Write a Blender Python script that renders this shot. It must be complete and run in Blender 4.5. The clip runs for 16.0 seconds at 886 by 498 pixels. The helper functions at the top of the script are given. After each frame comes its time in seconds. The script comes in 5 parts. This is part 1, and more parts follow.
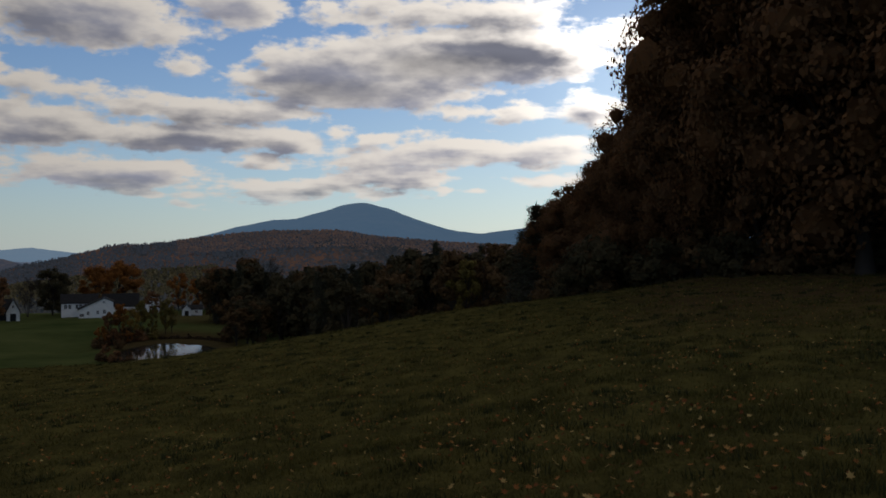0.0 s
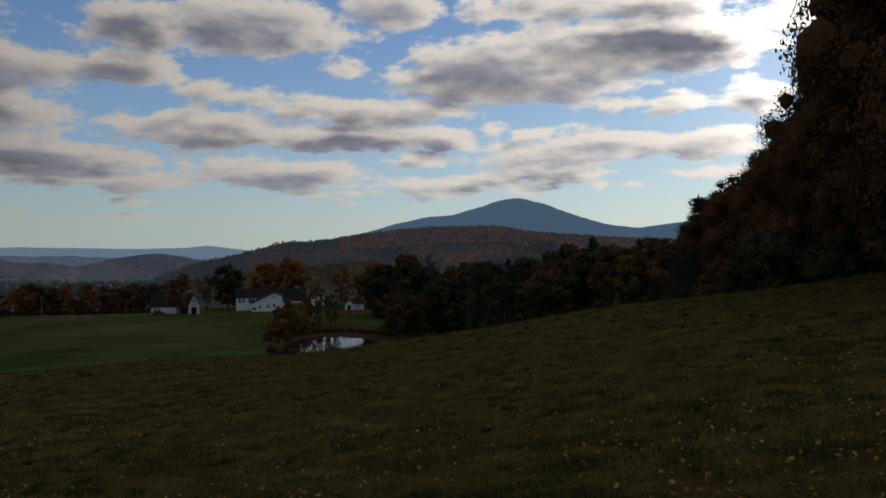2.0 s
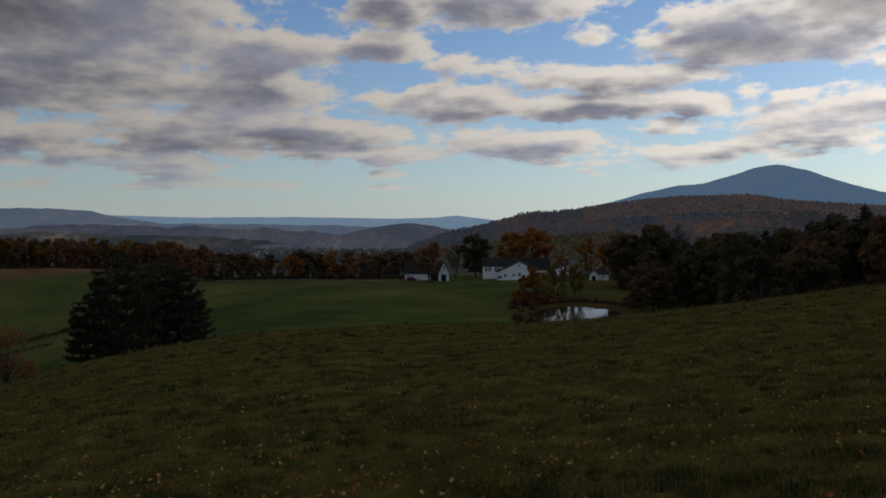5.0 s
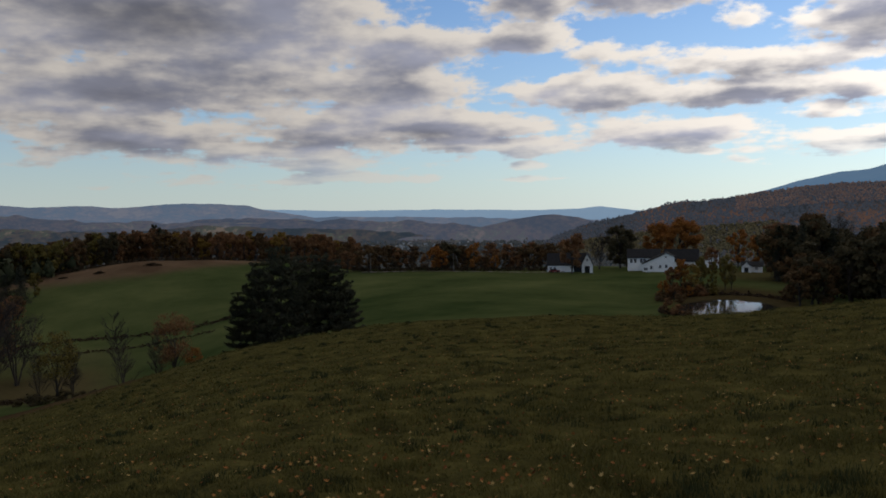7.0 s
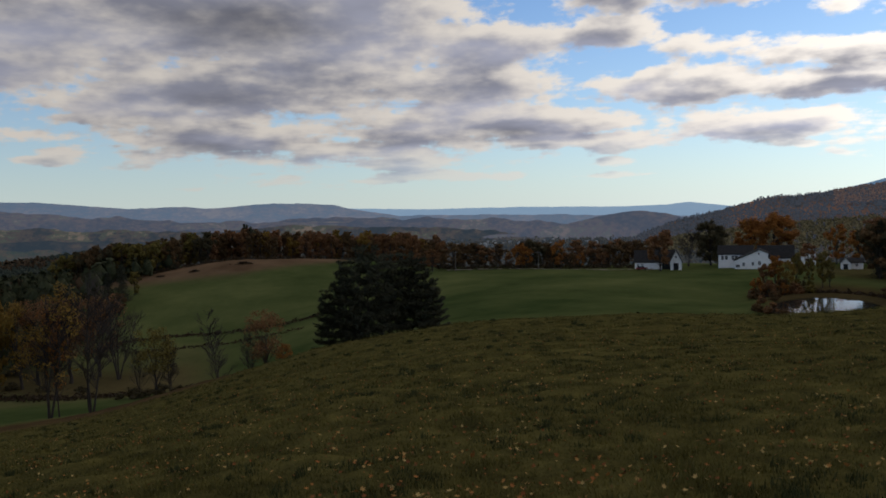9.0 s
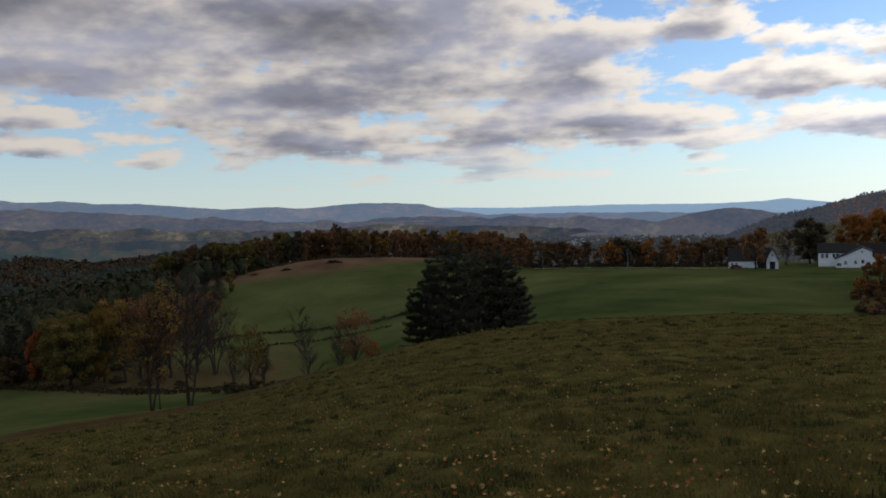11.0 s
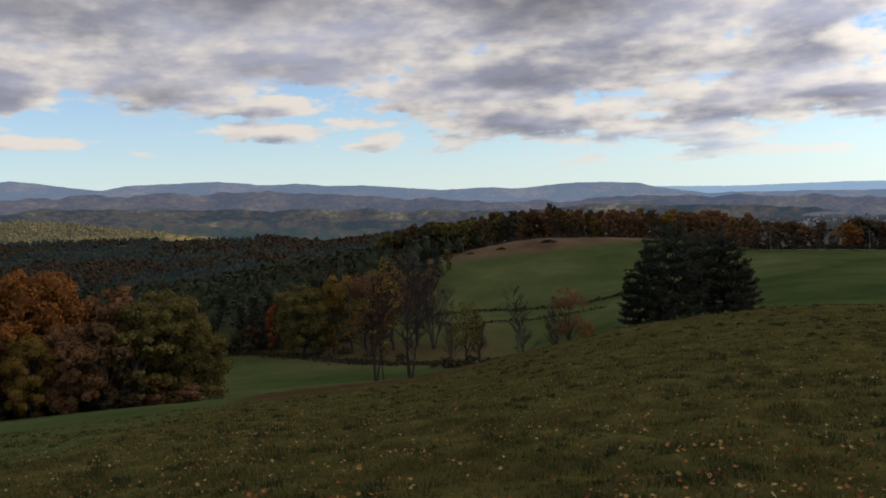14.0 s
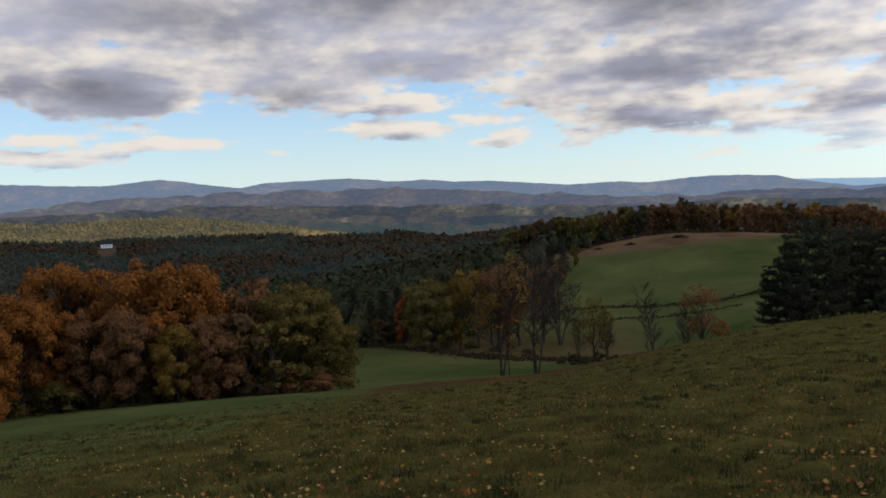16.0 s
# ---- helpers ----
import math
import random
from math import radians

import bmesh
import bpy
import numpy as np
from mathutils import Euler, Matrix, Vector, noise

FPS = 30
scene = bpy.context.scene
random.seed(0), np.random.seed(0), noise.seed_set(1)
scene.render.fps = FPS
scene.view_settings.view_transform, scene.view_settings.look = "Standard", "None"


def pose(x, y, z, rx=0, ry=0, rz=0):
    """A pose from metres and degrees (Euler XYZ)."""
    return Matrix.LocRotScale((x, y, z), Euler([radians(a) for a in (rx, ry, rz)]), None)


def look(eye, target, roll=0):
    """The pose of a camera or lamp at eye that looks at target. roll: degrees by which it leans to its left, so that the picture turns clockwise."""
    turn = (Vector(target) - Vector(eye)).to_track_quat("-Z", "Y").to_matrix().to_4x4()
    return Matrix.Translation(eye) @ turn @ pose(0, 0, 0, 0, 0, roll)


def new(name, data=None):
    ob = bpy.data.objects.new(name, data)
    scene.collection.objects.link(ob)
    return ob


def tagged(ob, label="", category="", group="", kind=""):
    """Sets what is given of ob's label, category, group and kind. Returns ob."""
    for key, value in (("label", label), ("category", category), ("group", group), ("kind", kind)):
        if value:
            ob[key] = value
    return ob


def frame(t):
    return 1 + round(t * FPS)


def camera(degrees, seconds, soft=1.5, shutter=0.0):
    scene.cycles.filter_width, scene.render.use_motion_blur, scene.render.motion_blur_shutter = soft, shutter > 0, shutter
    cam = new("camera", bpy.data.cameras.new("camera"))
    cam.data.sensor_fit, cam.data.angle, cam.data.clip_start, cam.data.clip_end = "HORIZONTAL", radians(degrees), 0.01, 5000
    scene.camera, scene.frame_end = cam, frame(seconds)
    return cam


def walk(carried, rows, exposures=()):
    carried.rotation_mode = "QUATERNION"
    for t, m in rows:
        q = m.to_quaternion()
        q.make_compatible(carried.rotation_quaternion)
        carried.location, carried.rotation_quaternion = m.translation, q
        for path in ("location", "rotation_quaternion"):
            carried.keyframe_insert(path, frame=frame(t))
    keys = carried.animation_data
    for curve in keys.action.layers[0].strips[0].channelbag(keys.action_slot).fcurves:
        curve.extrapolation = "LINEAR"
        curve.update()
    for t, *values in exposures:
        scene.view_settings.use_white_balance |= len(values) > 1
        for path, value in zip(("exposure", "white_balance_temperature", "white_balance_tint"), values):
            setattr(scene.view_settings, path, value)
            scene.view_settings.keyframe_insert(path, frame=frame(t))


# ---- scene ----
cam = camera(55.47, 16.0, soft=1.7)
EYE, ARM = 1.6, 0.42
# seconds, heading to the left, tilt up, lean to the right: a slow turn on the spot with the camera held out
TURNS = [
    (0.0, 0.00, 0.00, 0.00),
    (0.5, 2.42, 0.05, -0.05),
    (1.0, 5.11, 0.10, -0.02),
    (1.5, 8.07, 0.00, 0.25),
    (2.0, 10.52, -0.27, 0.46),
    (2.5, 12.80, -0.39, 0.31),
    (3.0, 15.86, -0.74, 0.45),
    (3.5, 18.95, -1.21, 0.56),
    (4.0, 21.53, -1.58, 0.44),
    (6.5, 34.75, -2.66, 0.90),
    (7.0, 36.65, -2.63, 1.05),
    (7.5, 38.31, -2.47, 1.21),
    (8.0, 39.62, -2.47, 1.14),
    (8.5, 41.06, -2.59, 1.38),
    (11.0, 48.25, -2.56, 2.00),
    (11.5, 50.65, -2.66, 2.20),
    (12.0, 53.07, -3.07, 2.39),
    (12.5, 55.08, -3.41, 2.32),
    (13.0, 57.66, -3.50, 2.40),
    (13.5, 60.08, -3.35, 2.48),
    (14.0, 62.74, -3.39, 2.39),
    (14.5, 65.08, -3.41, 2.23),
    (15.0, 67.27, -3.69, 2.51),
    (15.5, 69.05, -3.46, 2.68),
    (16.0, 71.31, -3.34, 2.74),
]
walk(cam, [(t, pose(-ARM * math.sin(radians(h)), ARM * math.cos(radians(h)), EYE, 90 + p, r, h)) for t, h, p, r in TURNS],
     exposures=[(0.0, -0.74), (2.4, -0.78), (4.0, -0.74), (6.5, -0.16), (8.5, 0.05), (11.0, 0.25), (13.0, 0.42), (16.0, 0.60)])

# ---- world, sun ----
SUN_AZ, SUN_EL = -13.0, 14.0            # degrees, azimuth counted to the left of the first heading


def way(az, el=0.0):
    a, e = radians(az), radians(el)
    return Vector((-math.sin(a) * math.cos(e), math.cos(a) * math.cos(e), math.sin(e)))


world = bpy.data.worlds.new("sky")
scene.world = world
world.use_nodes = True
WT = world.node_tree
WT.nodes.clear()


def wnode(kind, operation=None):
    n = WT.nodes.new(kind)
    if operation:
        n.operation = operation
    return n


def feed(tree, sock, value):
    if isinstance(value, bpy.types.NodeSocket):
        tree.links.new(value, sock)
    elif value is not None:
        sock.default_value = value


def wmath(op, a, b=None, c=None):
    n = wnode("ShaderNodeMath", op)
    for sock, value in zip(n.inputs, (a, b, c)):
        feed(WT, sock, value)
    return n.outputs[0]


def wvec(op, a, b=None, c=None):
    n = wnode("ShaderNodeVectorMath", op)
    for sock, value in zip(n.inputs, (a, b, c)):
        feed(WT, sock, value)
    return n.outputs["Value"] if op in ("LENGTH", "DOT_PRODUCT") else n.outputs[0]


def wstep(value, lo, hi, a=0.0, b=1.0):
    n = wnode("ShaderNodeMapRange")
    n.interpolation_type = "SMOOTHSTEP"
    for sock, v in zip(n.inputs, (value, lo, hi, a, b)):
        feed(WT, sock, v)
    return n.outputs[0]


def wmix(f, a, b):
    n = wnode("ShaderNodeMix")
    n.data_type = "RGBA"
    feed(WT, n.inputs[0], f)
    feed(WT, n.inputs[6], a)
    feed(WT, n.inputs[7], b)
    return n.outputs[2]


# clouds: azimuth, height, half width, half height (degrees), thickness
CLOUDS_SUNWARD = [
    (-0.9, 12.9, 11.3, 1.94, 2.2), (5.8, 11.1, 9.3, 1.68, 2.2), (-0.7, 15.6, 9.2, 1.24, 0.9), (-11.5, 14.1, 2.8, 1.47, 0.8), (22.6, 14.1, 5.8, 1.79, 1.2),
    (30.6, 14.0, 3.3, 1.72, 1.1), (13.7, 15.7, 3.0, 1.09, 0.9), (30.5, 11.0, 3.1, 1.00, 1.0), (26.8, 9.8, 3.1, 0.90, 0.7), (17.2, 11.7, 1.3, 0.81, 0.7),
    (11.4, 12.4, 1.5, 0.98, 0.7), (16.3, 9.1, 7.7, 1.03, 1.3), (27.0, 7.7, 6.1, 1.30, 1.4), (17.2, 7.3, 5.0, 1.24, 1.3), (10.3, 7.2, 2.0, 0.77, 1.1),
    (7.3, 7.8, 1.1, 0.45, 0.8), (32.1, 5.5, 1.7, 0.68, 0.9)]
CLOUDS_LOW = [
    (30.4, 4.3, 3.8, 0.69, 1.3), (21.4, 4.9, 5.6, 1.13, 1.4), (12.1, 5.8, 2.1, 0.53, 0.8), (10.2, 4.0, 6.8, 0.80, 1.2), (3.2, 4.9, 4.2, 0.76, 1.2),
    (-1.8, 6.7, 9.0, 1.11, 1.5), (-7.3, 4.6, 2.8, 0.48, 1.1), (-9.9, 9.2, 2.1, 1.27, 1.2), (-5.2, 9.1, 1.7, 0.61, 0.7), (-1.0, 9.2, 1.8, 0.34, 0.5),
    (30.4, 2.9, 1.3, 0.28, 0.7), (18.7, 3.5, 0.6, 0.22, 0.5), (0.1, 4.0, 0.5, 0.23, 0.5), (17.0, 2.8, 1.1, 0.21, 0.5), (-2.3, 4.0, 0.9, 0.17, 0.4),
    (5.0, 7.2, 1.4, 0.45, 0.7)]
CLOUDS_SHEET = [(50.0, 10.2, 15.5, 5.6, 1.0), (60.0, 13.5, 20.0, 5.6, 1.2), (85.0, 12.6, 19.0, 5.2, 1.3), (57.5, 6.2, 7.5, 2.4, 1.0), (42.0, 5.6, 9.0, 2.4, 0.9)]
CLOUDS_VALLEY = [
    (54.7, 12.9, 14.7, 3.31, 2.0), (57.2, 8.2, 8.5, 1.91, 1.5), (56.9, 5.1, 7.0, 1.31, 1.7), (48.6, 4.2, 4.9, 0.74, 1.2), (44.7, 3.4, 3.6, 0.55, 1.0),
    (44.0, 2.4, 4.1, 0.38, 0.9), (37.0, 5.8, 6.9, 1.03, 1.5), (36.0, 4.7, 4.1, 0.68, 1.2), (30.1, 4.3, 2.3, 0.64, 1.1), (40.7, 8.1, 8.8, 1.66, 1.4),
    (38.9, 10.9, 4.9, 1.90, 1.3), (30.9, 11.1, 3.6, 1.10, 1.2), (30.7, 7.9, 2.5, 0.81, 1.1), (53.1, 2.2, 1.5, 0.29, 0.7), (37.8, 2.3, 1.1, 0.29, 0.8),
    (30.3, 2.9, 1.3, 0.28, 0.8), (31.5, 2.0, 1.6, 0.17, 0.6), (58.5, 1.8, 1.1, 0.16, 0.5)]
CLOUDS_LEE = [
    (72.8, 13.6, 13.1, 3.29, 2.1), (73.5, 9.5, 8.4, 1.58, 1.8), (77.2, 7.5, 2.6, 0.60, 1.2), (74.6, 6.5, 3.9, 0.58, 1.3), (74.5, 4.9, 4.1, 0.67, 1.2),
    (68.1, 5.3, 3.0, 0.40, 0.7), (66.9, 4.0, 1.8, 0.42, 0.9), (89.8, 13.2, 15.4, 2.86, 2.0),
    (92.3, 8.3, 7.1, 2.07, 2.0), (80.0, 8.1, 6.5, 1.92, 1.7), (73.3, 6.8, 3.1, 0.74, 1.3), (95.7, 4.8, 2.5, 0.45, 1.0), (89.5, 4.3, 4.1, 0.39, 0.9),
    (95.8, 3.6, 4.0, 0.59, 1.0), (82.7, 3.8, 1.0, 0.26, 0.6)]

sky_way = wnode("ShaderNodeTexCoord").outputs["Generated"]
sep = wnode("ShaderNodeSeparateXYZ")
WT.links.new(sky_way, sep.inputs[0])
dx, dy, dz = sep.outputs
azim = wmath("MULTIPLY", wmath("ARCTAN2", wmath("MULTIPLY", dx, -1.0), dy), 57.2958)
elev = wmath("MULTIPLY", wmath("ARCSINE", dz), 57.2958)


def wnoise(coord, scale, detail, rough=0.55, lift=0.0):
    n = wnode("ShaderNodeTexNoise")
    if lift:
        coord = wvec("ADD", coord, (lift, -lift, lift))
    WT.links.new(coord, n.inputs["Vector"])
    n.inputs["Scale"].default_value, n.inputs["Detail"].default_value, n.inputs["Roughness"].default_value = scale, detail, rough
    return n


flat = wnode("ShaderNodeCombineXYZ")
WT.links.new(azim, flat.inputs[0])
WT.links.new(elev, flat.inputs[1])
flat = flat.outputs[0]


def layer_place(turn, up):
    """Where the sight line that is turned and raised so many degrees meets the level cloud layer."""
    e = wmath("RADIANS", wmath("ADD", wmath("MAXIMUM", wmath("ADD", elev, up), 0.0), 6.0))
    a = wmath("RADIANS", wmath("ADD", azim, turn))
    r = wmath("DIVIDE", 1.0, wmath("TANGENT", e))
    n = wnode("ShaderNodeCombineXYZ")
    WT.links.new(wmath("MULTIPLY", r, wmath("SINE", a)), n.inputs[0])
    WT.links.new(wmath("MULTIPLY", r, wmath("COSINE", a)), n.inputs[1])
    return n.outputs[0]


def cloud_field(turn, up, fine):
    """Cloud thickness along the sight line turned and raised so many degrees: the body, and the lumps on it."""
    at = wvec("ADD", flat, (turn, up, 0.0))
    level_place = layer_place(turn, up)
    warp = wnoise(wvec("MULTIPLY", at, (0.16, 0.42, 0.0)), 1.0, 3.0)
    shift = wvec("MULTIPLY", wvec("SUBTRACT", warp.outputs["Color"], (0.5, 0.5, 0.5)), (3.0, 0.8, 0.0))
    place = wvec("ADD", at, shift)
    total = None
    for a, e, w, h, s in CLOUDS_SUNWARD + CLOUDS_LOW + CLOUDS_SHEET + CLOUDS_VALLEY + CLOUDS_LEE:
        near = wvec("LENGTH", wvec("MULTIPLY_ADD", place, (0.93 / w, 0.93 / h, 0), (-0.93 * a / w, -0.93 * e / h, 0)))
        lump = wmath("MULTIPLY_ADD", near, -s, s)
        total = lump if total is None else wmath("SMOOTH_MAX", total, lump, 0.2)
    # beyond the view a broken cover goes on overhead
    above = wstep(wmath("ADD", elev, up), 16.0, 27.0, -1.0, 0.55)
    total = wmath("MAXIMUM", wmath("MAXIMUM", total, above), -0.9)
    lumpy = wnoise(level_place, 2.1, 6.0 if fine else 4.0, 0.50, 3.0).outputs["Fac"]
    puffs = wnoise(wvec("MULTIPLY", at, (0.46, 1.0, 0.0)), 1.0, 5.0 if fine else 3.0, 0.5, 9.0).outputs["Fac"]
    curds = wnoise(wvec("MULTIPLY", at, (1.4, 2.3, 0.0)), 1.0, 5.0, 0.55, 15.0).outputs["Fac"]
    swell = wmath("ADD", wmath("MULTIPLY", wmath("SUBTRACT", lumpy, 0.48), 2.5), wmath("MULTIPLY", wmath("SUBTRACT", puffs, 0.5), 1.5))
    return total, wmath("ADD", swell, wmath("MULTIPLY", wmath("SUBTRACT", curds, 0.5), 0.75)) if fine else swell


body, lumps = cloud_field(0.0, 0.0, True)
body_up, lumps_up = cloud_field(-0.9, 0.65, False)
thick = wstep(body_up, 0.8, 1.9)
here = wmath("ADD", body, lumps)
higher = wmath("ADD", wmath("MINIMUM", body_up, 0.8), wmath("MULTIPLY", lumps_up, wmath("SUBTRACT", 1.0, wmath("MULTIPLY", thick, 0.6))))
cover = wmath("MULTIPLY", wstep(here, -0.12, 0.42), wstep(elev, 1.2, 5.0, 0.55, 1.0))
streaks = wnoise(layer_place(0.0, 0.0), 1.1, 4.0, 0.5, 5.0).outputs["Fac"]
shade = wstep(wmath("ADD", higher, wmath("MULTIPLY", here, 0.16)), 0.0, 1.4)
sunward = wmath("MAXIMUM", wvec("DOT_PRODUCT", sky_way, tuple(way(SUN_AZ, SUN_EL))), 0.0)
glow = wmath("ADD", wmath("MULTIPLY", wmath("POWER", sunward, 160.0), 3.2), wmath("MULTIPLY", wmath("POWER", sunward, 4.0), 1.15))
lit = wvec("SCALE", (0.75, 0.695, 0.635))
WT.links.new(wmath("ADD", glow, 0.74), lit.node.inputs["Scale"])
dull = wvec("SCALE", (0.252, 0.260, 0.322))
WT.links.new(wmath("MULTIPLY", wmath("ADD", wmath("MULTIPLY", wmath("MULTIPLY", sunward, sunward), 0.55), 0.80), wmath("SUBTRACT", wstep(streaks, 0.3, 0.7, 0.85, 1.5), wmath("MULTIPLY", thick, 0.42))), dull.node.inputs["Scale"])
cloud_colour = wmix(shade, lit, dull)

nishita = wnode("ShaderNodeTexSky")
nishita.sky_type, nishita.sun_disc = "NISHITA", False
nishita.sun_elevation, nishita.sun_rotation = radians(SUN_EL), radians(-SUN_AZ)
nishita.altitude, nishita.dust_density, nishita.ozone_density = 300, 0.15, 3.0
clear = wvec("MULTIPLY", nishita.outputs[0], (0.086, 0.106, 0.136))
low_air = wmath("POWER", 2.718, wmath("MULTIPLY", wmath("MAXIMUM", elev, 0.0), -0.13))
pale = wvec("SCALE", (0.61, 0.69, 0.685))
WT.links.new(wmath("ADD", wmath("MULTIPLY", glow, 0.7), 0.85), pale.node.inputs["Scale"])
clear = wmix(wmath("MULTIPLY", low_air, 0.8), clear, pale)
back = wnode("ShaderNodeBackground")
WT.links.new(wmix(cover, clear, cloud_colour), back.inputs[0])
back.inputs[1].default_value = 1.0
WT.links.new(back.outputs[0], wnode("ShaderNodeOutputWorld").inputs[0])

sun_data = bpy.data.lights.new("sun", "SUN")
sun_data.energy, sun_data.angle, sun_data.color = 0.35, radians(10.0), (1.0, 0.83, 0.62)
sun = new("sun", sun_data)
sun.matrix_world = look(way(SUN_AZ, SUN_EL) * 900, (0, 0, 0))

# ---- materials ----


def material(name, dark, light, scale, rough=0.85, bump=0.0, fine=None, by="OBJECT", attribute=None, glow_colour=None, spread_hue=0.0, translucent=0.0, island=False, gloss=0.25):
    """Two tones mixed by noise of two sizes, with relief."""
    m = bpy.data.materials.new(name)
    m.use_nodes = True
    t = m.node_tree
    bsdf = t.nodes["Principled BSDF"]
    bsdf.inputs["Roughness"].default_value = rough
    bsdf.inputs["Specular IOR Level"].default_value = gloss
    co = t.nodes.new("ShaderNodeTexCoord").outputs["Object"]
    big = t.nodes.new("ShaderNodeTexNoise")
    big.inputs["Scale"].default_value, big.inputs["Detail"].default_value = scale, 4
    small = t.nodes.new("ShaderNodeTexNoise")
    small.inputs["Scale"].default_value, small.inputs["Detail"].default_value = fine or scale * 7, 6
    for n in (big, small):
        t.links.new(co, n.inputs["Vector"])
    add = t.nodes.new("ShaderNodeMath")
    add.operation = "MULTIPLY_ADD"
    t.links.new(small.outputs["Fac"], add.inputs[0])
    add.inputs[1].default_value = 0.6
    t.links.new(big.outputs["Fac"], add.inputs[2])
    ramp = t.nodes.new("ShaderNodeMapRange")
    t.links.new(add.outputs[0], ramp.inputs[0])
    ramp.inputs[1].default_value, ramp.inputs[2].default_value = 0.5, 1.1
    fac = ramp.outputs[0]
    if spread_hue or island:
        info = t.nodes.new("ShaderNodeNewGeometry" if island else "ShaderNodeObjectInfo").outputs["Random Per Island" if island else "Random"]
        mixer = t.nodes.new("ShaderNodeMix")
        mixer.inputs[0].default_value = spread_hue or 0.6
        t.links.new(fac, mixer.inputs[2])
        t.links.new(info, mixer.inputs[3])
        fac = mixer.outputs[0]
    mix = t.nodes.new("ShaderNodeMix")
    mix.data_type = "RGBA"
    t.links.new(fac, mix.inputs[0])
    mix.inputs[6].default_value, mix.inputs[7].default_value = (*dark, 1), (*light, 1)
    colour = mix.outputs[2]
    t.links.new(colour, bsdf.inputs["Base Color"])
    if bump:
        b = t.nodes.new("ShaderNodeBump")
        b.inputs["Strength"].default_value, b.inputs["Distance"].default_value = 0.6, bump
        t.links.new(small.outputs["Fac"], b.inputs["Height"])
        t.links.new(b.outputs[0], bsdf.inputs["Normal"])
    # only far things glow, in place of the haze before them
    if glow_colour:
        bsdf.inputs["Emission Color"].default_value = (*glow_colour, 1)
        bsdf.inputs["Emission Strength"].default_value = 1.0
    if translucent:
        tr = t.nodes.new("ShaderNodeBsdfTranslucent")
        t.links.new(colour, tr.inputs[0])
        ms = t.nodes.new("ShaderNodeMixShader")
        ms.inputs[0].default_value = translucent
        t.links.new(bsdf.outputs[0], ms.inputs[1])
        t.links.new(tr.outputs[0], ms.inputs[2])
        t.links.new(ms.outputs[0], t.nodes["Material Output"].inputs[0])
    return m


def hill_material(name, tones, scale, haze):
    """Woods and clearings seen from afar: patches of several tones, with a bluish glow for the veil of air."""
    m = material(name, (0, 0, 0), (1, 1, 1), scale, gloss=0.0, bump=2.5, fine=scale * 6, glow_colour=haze)
    t = m.node_tree
    mix = next(n for n in t.nodes if n.type == "MIX")
    ramp = t.nodes.new("ShaderNodeValToRGB")
    while len(ramp.color_ramp.elements) < len(tones):
        ramp.color_ramp.elements.new(0.5)
    for k, (where, c) in enumerate(tones):
        ramp.color_ramp.elements[k].position = 0.5 + (where - 0.5) * 0.78
        ramp.color_ramp.elements[k].color = (*c, 1)
    lie = t.nodes.new("ShaderNodeAttribute")
    lie.attribute_name = "lie"
    for n in t.nodes:
        if n.type == "TEX_NOISE":
            t.links.new(lie.outputs["Vector"], n.inputs["Vector"])
    grain = t.nodes.new("ShaderNodeTexNoise")      # single crowns and small clearings
    grain.inputs["Scale"].default_value, grain.inputs["Detail"].default_value, grain.inputs["Roughness"].default_value = scale * 11, 7, 0.72
    t.links.new(lie.outputs["Vector"], grain.inputs["Vector"])
    mottle = t.nodes.new("ShaderNodeMath")
    mottle.operation = "MULTIPLY_ADD"
    t.links.new(grain.outputs["Fac"], mottle.inputs[0])
    mottle.inputs[1].default_value = 1.1
    lower = t.nodes.new("ShaderNodeMath")
    lower.operation = "SUBTRACT"
    t.links.new(mix.inputs[0].links[0].from_socket, lower.inputs[0])
    lower.inputs[1].default_value = 0.55
    t.links.new(lower.outputs[0], mottle.inputs[2])
    t.links.new(mottle.outputs[0], ramp.inputs[0])
    t.links.new(ramp.outputs[0], t.nodes["Principled BSDF"].inputs["Base Color"])
    return m


def foliage(name, dark, light, translucent=0.25, own=0.6, scale=0.5, fine=6.0):
    return material(name, dark, light, scale, rough=0.7, fine=fine, island=True, spread_hue=own, translucent=translucent, gloss=0.03)


def litter_material():
    """Fallen leaves: each of its own colour, from red-brown to pale yellow."""
    m = foliage("fallen_leaf", (0, 0, 0), (1, 1, 1), 0.1, own=0.95)
    t = m.node_tree
    mix = next(n for n in t.nodes if n.type == "MIX" and n.data_type == "RGBA")
    ramp = t.nodes.new("ShaderNodeValToRGB")
    tones = [(0.0, (0.13, 0.050, 0.022)), (0.35, (0.25, 0.090, 0.030)), (0.55, (0.36, 0.16, 0.045)), (0.8, (0.36, 0.235, 0.085)), (1.0, (0.46, 0.33, 0.13))]
    while len(ramp.color_ramp.elements) < len(tones):
        ramp.color_ramp.elements.new(0.5)
    for k, (where, c) in enumerate(tones):
        ramp.color_ramp.elements[k].position = where
        ramp.color_ramp.elements[k].color = (*c, 1)
    t.links.new(mix.inputs[0].links[0].from_socket, ramp.inputs[0])
    for sock in [l.to_socket for l in mix.outputs[2].links]:
        t.links.new(ramp.outputs[0], sock)
    return m


